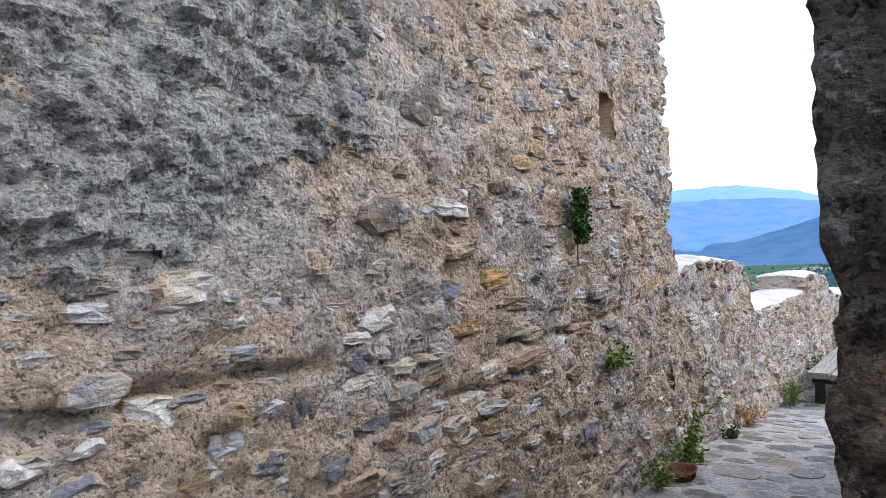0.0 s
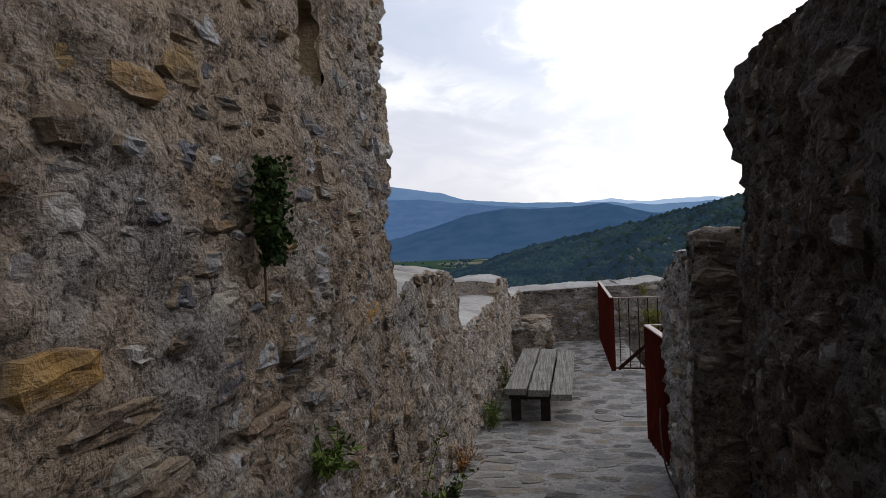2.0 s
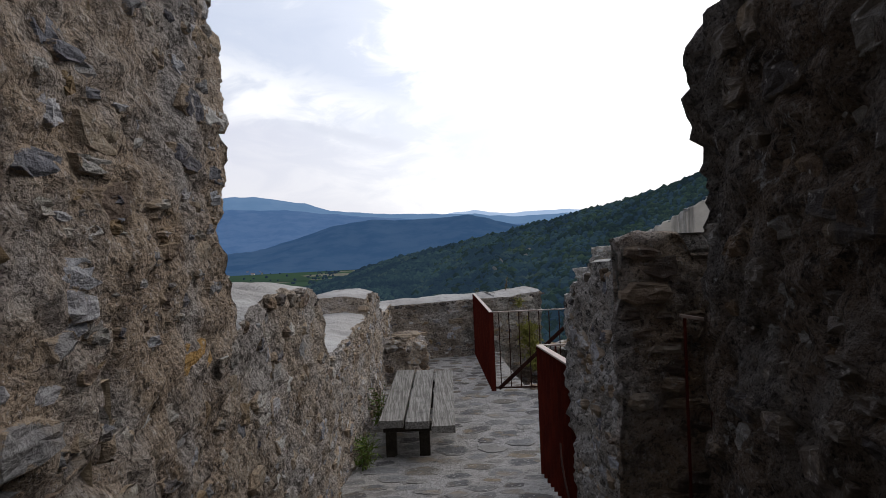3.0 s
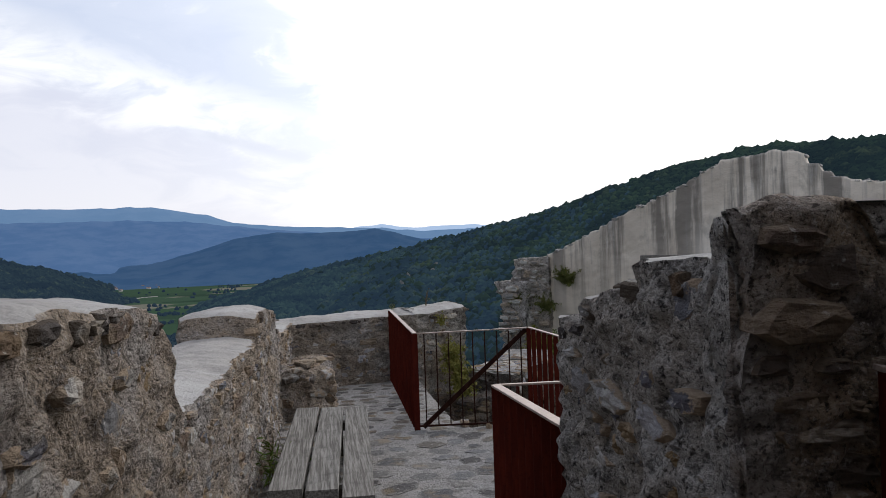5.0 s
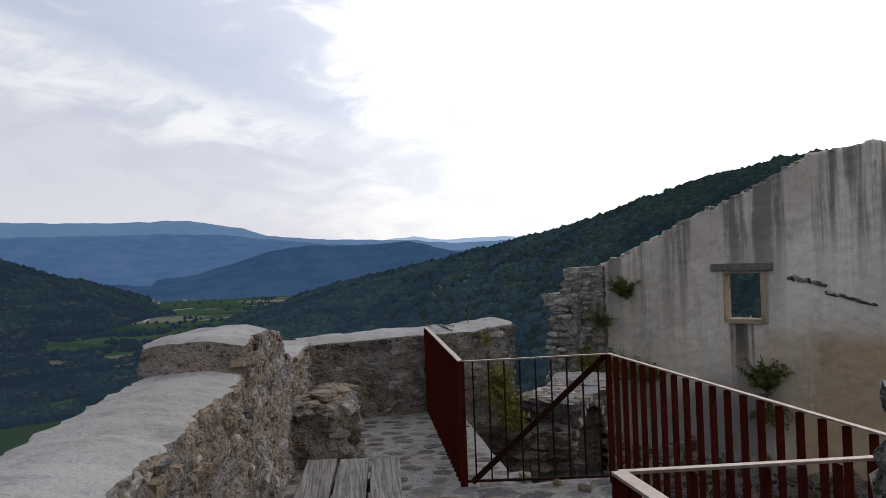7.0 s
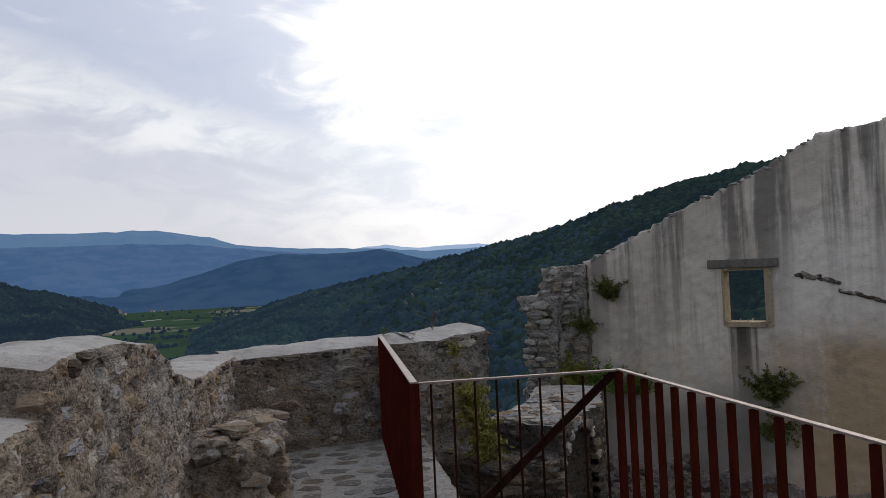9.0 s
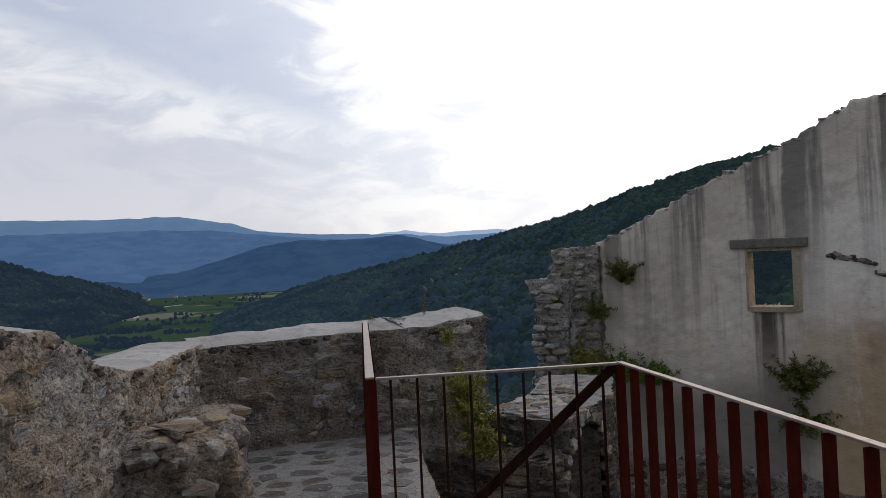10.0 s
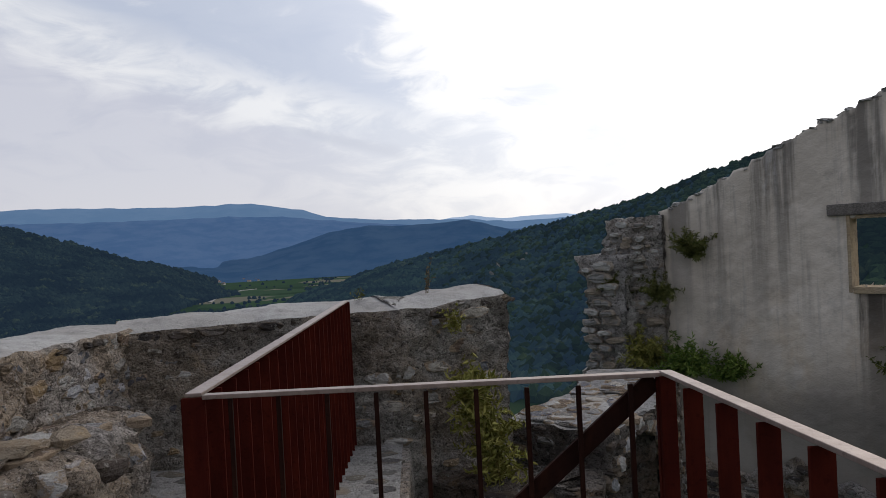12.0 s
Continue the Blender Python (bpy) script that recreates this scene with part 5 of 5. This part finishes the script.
def tube(name, pts, rad, mat, label, category):
    cu = bpy.data.curves.new(name, "CURVE")
    cu.dimensions, cu.bevel_depth, cu.bevel_resolution = "3D", rad, 2
    sp = cu.splines.new("NURBS")
    sp.points.add(len(pts) - 1)
    for p, q in zip(sp.points, pts):
        p.co = (*q, 1)
    sp.use_endpoint_u, sp.order_u = True, 3
    cu.materials.append(mat)
    return tagged(new(name, cu), label, category)


tube("cable", [(0.06, 7.45, 0.62), (0.03, 7.3, 0.56), (0.0, 7.0, 0.46), (-0.03, 6.6, 0.40), (-0.03, 6.2, 0.42), (-0.06, 5.8, 0.45), (-0.04, 5.62, 0.46)], 0.007, M_DARKSTEEL, "thin cable draped along the wall foot", "cable")

# ---- stones of the walls and paving ----
# coarse grey render left on the tall wall, and a projecting ledge stone below it
NYR, NZR = 110, 84
vs, fs, idx = [], [], {}
for i in range(NYR):
    for j in range(NZR):
        y, z = 0.02 + 1.85 * i / NYR, 1.98 + 1.3 * j / NZR
        edge = min(y - 0.02, 1.78 - y - 0.16 * (2.7 - z) + 0.22 * fbm(0.0, z, 9.0, 2.4, 4), z - 1.98, 3.28 - z) + 0.34 * fbm(y, z, 4.0, 1.8, 4) + 0.06 * fbm(y, z, 4.0, 9.0, 3)
        if edge < 0.06:
            continue
        q = []
        for a, b in ((0, 0), (1, 0), (1, 1), (0, 1)):
            key = (i + a, j + b)
            if key not in idx:
                py, pz = 0.02 + 1.85 * (i + a) / NYR, 1.98 + 1.3 * (j + b) / NZR
                k = tall.push(-1.585, py, pz) + 0.016 + 0.026 * fbm(py, pz, 2.0, 9.0, 4) + 0.016 * fbm(py, pz, 6.0, 26.0, 3)
                k -= 0.02 * max(0.0, 1 - edge / 0.12) if edge < 0.12 else 0
                idx[key] = len(vs)
                vs.append((-1.585 + k, py, pz))
            q.append(idx[key])
        fs.append(tuple(q))
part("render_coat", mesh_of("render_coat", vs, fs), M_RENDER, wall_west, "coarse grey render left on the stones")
# the larger stones that stand out in the tall wall: place along it, height, width, height of the stone
M_ST_OCHRE = stone_mat("ochre_stone", [(0.36, 0.215, 0.075), (0.27, 0.165, 0.075), (0.31, 0.21, 0.10)], dark=0.6, smeared=0.6)
M_ST_BLUE = stone_mat("blue_grey_stone", [(0.20, 0.205, 0.235), (0.28, 0.285, 0.31), (0.16, 0.165, 0.20)], dark=0.55, smeared=0.6)
M_ST_PALE = stone_mat("pale_grey_stone", [(0.40, 0.375, 0.35), (0.35, 0.33, 0.31)], dark=0.35, smeared=0.75)
M_ST_DARK = stone_mat("dark_violet_stone", [(0.085, 0.08, 0.09), (0.11, 0.095, 0.085)], dark=0.3, smeared=0.35)
M_ST_BROWN = stone_mat("brown_stone", [(0.15, 0.10, 0.07), (0.20, 0.14, 0.10)], dark=0.5, smeared=0.5)
MARKED = {
    M_ST_DARK: [(2.23, 2.62, 0.34, 0.17), (1.89, 2.19, 0.22, 0.14), (1.55, 1.58, 0.17, 0.14)],
    M_ST_OCHRE: [(2.94, 2.44, 0.22, 0.08), (3.17, 2.53, 0.18, 0.09), (2.75, 2.45, 0.14, 0.08), (2.69, 1.91, 0.22, 0.09), (2.48, 1.72, 0.30, 0.07), (1.63, 2.47, 0.09, 0.05), (4.90, 1.74, 0.34, 0.13)],
    M_ST_PALE: [(1.91, 2.01, 0.44, 0.07), (1.91, 1.72, 0.12, 0.10), (1.74, 1.77, 0.16, 0.04), (2.11, 1.74, 0.10, 0.06), (2.19, 1.64, 0.18, 0.05), (3.09, 1.35, 0.37, 0.06), (2.74, 2.18, 0.13, 0.08), (2.66, 2.35, 0.06, 0.05)],
    M_ST_BLUE: [(2.28, 1.89, 0.30, 0.10), (2.63, 2.07, 0.15, 0.11), (1.28, 1.79, 0.30, 0.05), (1.39, 2.42, 0.16, 0.09), (1.21, 2.50, 0.13, 0.07), (1.75, 2.56, 0.15, 0.12), (3.65, 1.0, 0.28, 0.13), (3.16, 2.32, 0.13, 0.07)],
    M_STONE: [(2.40, 2.04, 0.20, 0.06), (2.44, 2.14, 0.20, 0.06), (1.40, 1.92, 0.17, 0.07), (2.03, 2.19, 0.13, 0.07), (2.20, 2.20, 0.18, 0.06), (1.87, 2.45, 0.16, 0.06), (3.56, 1.78, 0.30, 0.09), (2.93, 1.28, 0.38, 0.06), (1.57, 2.03, 0.11, 0.08), (2.86, 1.79, 0.36, 0.06)],
    M_ST_BROWN: [(2.97, 1.52, 0.38, 0.07), (2.18, 1.55, 0.18, 0.06), (3.20, 1.07, 0.17, 0.08), (2.60, 2.22, 0.08, 0.04), (3.60, 1.58, 0.30, 0.06), (3.48, 2.02, 0.10, 0.07)],
}
mk = random.Random(14)
for mat, places in MARKED.items():
    for y, z, w, h in places:
        p, d, n = tall.point(y - Y0, z, mk.uniform(0.002, 0.014) - 0.036)
        ob = new("stone", stone_mesh(mk.randrange(30), mat))
        ob.parent = wall_west
        ob.matrix_basis = Matrix.Translation(p) @ Matrix(((0, 1, 0), (1, 0, 0), (0, 0, 1))).to_4x4() @ Matrix.Rotation(mk.uniform(-0.06, 0.06), 4, "Y") @ Matrix.Diagonal((w * 1.08, 0.09, h * 1.12, 1))
# a flat stone that juts out of the wall's end
ob = new("stone", stone_mesh(12, M_STONE))
ob.parent = wall_west
ob.matrix_basis = Matrix.Translation((-1.70, 5.26, 2.83)) @ Matrix.Diagonal((0.26, 0.24, 0.10, 1))


def tall_cover(s, z):
    y = s + Y0
    if z > 2.0 and y < 1.7:
        return 0.12
    return 0.80 if z < 1.7 else 0.66


def clear_of_hole(s, z):
    y = s + Y0
    if 3.80 < y < 4.36 and 2.58 < z < 3.04:
        return False
    return not any(abs(y - a) < w * 0.6 + 0.03 and abs(z - b) < h * 0.6 + 0.025 for places in MARKED.values() for a, b, w, h in places)


lay_stones(tall, wall_west, 10, lambda s, z: 0.0 if (z > 2.0 and s + Y0 < 1.7) else 0.16, (0.08, 0.13), (1.2, 2.2), (-0.004, 0.014), M_STONE, M_STONE_I, lambda s, z: 0.8 < s + Y0 < 4.9 and 0.7 < z < 3.0, limit=90, overhang=0.06, area=clear_of_hole)
lay_stones(tall, wall_west, 11, tall_cover, (0.035, 0.11), (1.1, 3.0), (-0.006, 0.012), M_STONE, M_STONE_I, lambda s, z: 1.6 < s + Y0 < 4.6 and 0.9 < z < 2.9, limit=175, overhang=0.05, area=clear_of_hole)
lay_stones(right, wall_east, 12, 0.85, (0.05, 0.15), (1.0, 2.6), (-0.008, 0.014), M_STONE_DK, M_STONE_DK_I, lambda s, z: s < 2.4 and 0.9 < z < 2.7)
lay_stones(par, parapet, 13, 0.75, (0.05, 0.15), (0.8, 2.2), (-0.008, 0.014), M_STONE, M_STONE_I, lambda s, z: 1.0 < s < 7 and z > 0.5)
lay_stones(far, parapet_n, 14, 0.62, (0.06, 0.16), (1.1, 2.6), (-0.008, 0.016), M_STONE, M_STONE_I, lambda s, z: z > 0.05, area=lambda s, z: z > -1.5)
lay_stones(pier_w, pier, 15, 0.7, (0.05, 0.16), (1.1, 2.6), (-0.008, 0.018), M_STONE, M_STONE_I, lambda s, z: z > 0.4)
lay_stones(front_w, pier_f, 25, 0.95, (0.06, 0.13), (1.2, 2.8), (0.0, 0.03), M_FRONT, M_FRONT_I, lambda s, z: z > 0.4)
lay_stones(ar, arch, 16, 0.75, (0.07, 0.14), (1.3, 3.2), (0.0, 0.03), M_STONE_DK, M_STONE_DK_I, lambda s, z: z > -1.2, area=lambda s, z: not arch_hole(s, z) and z > -2)
lay_stones(led, ledge, 17, 0.85, (0.08, 0.16), (1.3, 3.5), (0.01, 0.07), M_STONE_DK, M_STONE_DK_I, lambda s, z: z > -1.4, area=lambda s, z: z > -2)
lay_stones(q1, quoin, 18, 0.9, (0.10, 0.18), (1.3, 2.4), (0.04, 0.16), M_STONE_PL, M_STONE_PL_I, lambda s, z: z > -0.8, area=lambda s, z: z > -1.5)
lay_stones(q2, quoin_b, 19, 0.8, (0.09, 0.15), (1.3, 2.6), (0.02, 0.09), M_STONE_PL, M_STONE_PL_I, lambda s, z: z > -0.8, area=lambda s, z: z > -1.5)
lay_stones(plinth, bare, 22, 0.85, (0.08, 0.18), (1.1, 2.4), (0.0, 0.03), M_STONE_DK, M_STONE_DK_I, lambda s, z: False, area=lambda s, z: z > -3.5)
lay_stones(st, stub, 20, 0.30, (0.08, 0.15), (1.0, 2.0), (0.0, 0.02), M_STONE, M_STONE_I, lambda s, z: True)


def lay_paving():
    r = random.Random(21)
    placed, rest, count = [], {M_SLAB_I: ([], [], []), M_TERR_I: ([], [], [])}, 0
    tries = 0
    while tries < 16000 and len(placed) < 1200:
        tries += 1
        y = r.uniform(3.8, 15.6)
        x = r.uniform(-1.6, 1.45)
        if y < 11.9:
            a = r.uniform(0.09, 0.20)
            b = min(0.17, a * r.uniform(0.6, 1.0))
        else:
            a, b = r.uniform(0.07, 0.14), r.uniform(0.06, 0.10)
        if x + a * 0.8 > floor_right(y - 0.1) or x + a * 0.8 > floor_right(y + 0.1) or x - a < -1.62 + 0.03 * max(0, y - 8):
            continue
        if y > 14.95 + 0.27 * (x + 1.3):
            continue
        gap = 0.014 if y < 11.9 else 0.045
        if any(((x - u) / (a + c + gap)) ** 2 + ((y - v) / (b + d + gap)) ** 2 < 0.9 for u, v, c, d in placed if abs(y - v) < 0.6):
            continue
        placed.append((x, y, a, b))
        k = r.randrange(30)
        slope = (floor_z(y + 0.2) - floor_z(y - 0.2)) / 0.4
        z = floor_z(y) + 0.014 * fbm(x, y, 0, 1.8, 3)
        m = Matrix.Translation((x, y, z - 0.003)) @ Matrix.Rotation(math.atan(slope), 4, "X") @ Matrix.Rotation(r.uniform(-0.7, 0.7) + (math.pi if r.random() < 0.5 else 0), 4, "Z") @ Matrix.Rotation(math.pi / 2 + r.uniform(-0.03, 0.03), 4, "X") @ Matrix.Diagonal((a * 2, 0.022, b * 2, 1))
        if 5.0 < y < 14.5 and count < 295:
            ob = new("paving_stone", stone_mesh(k, M_SLAB if y < 11.9 else M_TERR))
            ob.parent = floor
            ob.matrix_basis = m
            count += 1
        else:
            vs, fs, cs = rest[M_SLAB_I if y < 11.9 else M_TERR_I]
            o = len(vs)
            vs += [m @ Vector(v) for v in STONES[k][0]]
            fs += [tuple(i + o for i in f) for f in STONES[k][1]]
            cs += STONES[k][2]
    for mat, (vs, fs, cs) in rest.items():
        ob = part("paving_stones", with_core(mesh_of("paving_stones", vs, fs, mat), cs), mat, floor)
        ob["kind"] = "stuff"


lay_paving()

r = random.Random(31)
for k in range(64):
    sx = S0 + 0.05 + 6.7 * k / 64 + r.uniform(-0.04, 0.04)
    ob = new("crest_stone", stone_mesh(r.randrange(30), M_CAP))
    ob.parent = house
    ob.matrix_basis = M_PL @ Matrix.Translation((sx, r.uniform(0.06, 0.16), pl_top(sx - S0) + r.uniform(-0.035, 0.0))) @ Matrix.Rotation(math.pi, 4, "Z") @ Matrix.Rotation(r.uniform(-0.25, 0.25), 4, "Y") @ Matrix.Diagonal((r.uniform(0.07, 0.18), 0.2, r.uniform(0.03, 0.08), 1))


def top_stones(wall, parent, seed, count, s0, s1, size, material):
    """Flat stones bedded in the top of a broken wall."""
    rr = random.Random(seed)
    for _ in range(count):
        sc = rr.uniform(s0, s1)
        q, d, n = wall.at(sc)
        f = rr.uniform(0.06, 0.92)
        z = wall.top(sc) + wall.dome * math.sin(math.pi * f) + wall.tilt * f
        p = Vector((q.x - n.x * wall.thick * f, q.y - n.y * wall.thick * f, z - 0.006))
        a = rr.uniform(*size)
        ob = new("stone", stone_mesh(rr.randrange(30), material))
        ob.parent = parent
        ob.matrix_basis = Matrix.Translation(p) @ Matrix.Rotation(rr.uniform(0, 6.28), 4, "Z") @ Matrix.Rotation(math.pi / 2 + rr.uniform(-0.12, 0.12), 4, "X") @ Matrix.Diagonal((a, 0.05, a * rr.uniform(0.5, 0.9), 1))


def edge_stones(wall, parent, seed, s0, s1, material, keep=0.8):
    """A broken course of stones along the lip of the wall's capping."""
    rr = random.Random(seed)
    sc = s0
    while sc < s1:
        w, h = rr.uniform(0.07, 0.22), rr.uniform(0.035, 0.08)
        if rr.random() < keep:
            p, d, n = wall.point(sc + w / 2, wall.top(sc + w / 2) - h * 0.5 - rr.uniform(0.0, 0.03), rr.uniform(0.0, 0.022) - 0.036)
            ob = new("stone", stone_mesh(rr.randrange(30), material))
            ob.parent = parent
            ob.matrix_basis = Matrix.Translation(p) @ Matrix(((d.x, n.x, 0), (d.y, n.y, 0), (0, 0, 1))).to_4x4() @ Matrix.Rotation(rr.uniform(-0.1, 0.1), 4, "Y") @ Matrix.Diagonal((w, 0.09, h, 1))
        sc += w + rr.uniform(0.0, 0.05)


edge_stones(par, parapet, 81, 0.3, 2.45, M_STONE_DK)
edge_stones(par, parapet, 82, 2.7, 5.3, M_STONE)
edge_stones(par, parapet, 83, 5.5, 9.9, M_STONE_DK)
edge_stones(far, parapet_n, 84, 0.15, 3.2, M_STONE_DK)
top_stones(ar, arch, 51, 60, 0.1, 3.0, (0.10, 0.26), M_STONE)
top_stones(st, stub, 52, 9, 0.1, 1.7, (0.12, 0.32), M_STONE)
top_stones(pier_w, pier, 53, 5, 0.35, 1.05, (0.12, 0.22), M_STONE_DK)
edge_stones(pier_w, pier, 85, 0.02, 1.0, M_STONE_DK, 0.75)

# angular rocks and flat tan slabs on the stub
blk = random.Random(71)
for k, (x, y, z, w, d, h, mat) in enumerate((
        (-1.14, 13.16, 0.585, 0.34, 0.20, 0.07, M_STONE_TAN), (-0.96, 13.36, 0.575, 0.26, 0.18, 0.07, M_STONE_TAN),
        (-1.30, 12.96, 0.40, 0.24, 0.18, 0.13, M_STONE_DK), (-1.08, 12.93, 0.36, 0.22, 0.16, 0.16, M_STONE_DK), (-0.88, 13.08, 0.40, 0.22, 0.20, 0.14, M_STONE),
        (-0.83, 13.40, 0.36, 0.16, 0.28, 0.16, M_STONE_DK), (-1.20, 13.04, 0.50, 0.20, 0.16, 0.09, M_STONE), (-0.98, 13.00, 0.20, 0.26, 0.16, 0.13, M_STONE),
        (-1.38, 13.10, 0.50, 0.18, 0.18, 0.09, M_STONE_PL), (-0.84, 13.75, 0.34, 0.18, 0.22, 0.16, M_STONE), (-0.86, 13.12, 0.08, 0.20, 0.18, 0.16, M_STONE_DK))):
    m = Matrix.Translation((x, y, z)) @ Matrix.Rotation(blk.uniform(-0.7, 0.7), 4, "Z") @ Matrix.Rotation(blk.uniform(-0.16, 0.16), 4, "X")
    put_rock("stone", 400 + k, (w, d, h), m, mat, stub)

rock_r = random.Random(61)
for x, y, a in ((1.02, 11.62, 0.16), (0.84, 11.80, 0.09), (0.62, 12.02, 0.13), (-0.9, 13.55, 0.12)):
    ob = new("loose_stone", stone_mesh(rock_r.randrange(30), M_STONE))
    ob.matrix_basis = Matrix.Translation((x, y, floor_z(y) + 0.02)) @ Matrix.Rotation(rock_r.uniform(0, 6), 4, "Z") @ Matrix.Rotation(math.pi / 2, 4, "X") @ Matrix.Diagonal((a, a * 0.7, a * 0.7, 1))
    tagged(ob, "loose grey field stone lying on the paving", "stone", group="loose stones")

for k in range(11):
    a = math.pi * (0.04 + 0.92 * k / 10)
    sc, z = 1.52 - 0.56 * math.cos(a), -0.78 + 0.59 * math.sin(a)
    p, d, n = ar.point(sc, z, -0.02)
    ob = new("voussoir", stone_mesh(rock_r.randrange(30), M_STONE))
    ob.parent = arch
    ob.matrix_basis = Matrix.Translation(p) @ Matrix(((d.x, n.x, 0), (d.y, n.y, 0), (0, 0, 1))).to_4x4() @ Matrix.Rotation(a - math.pi / 2, 4, "Y") @ Matrix.Diagonal((0.13, 0.10, 0.14, 1))
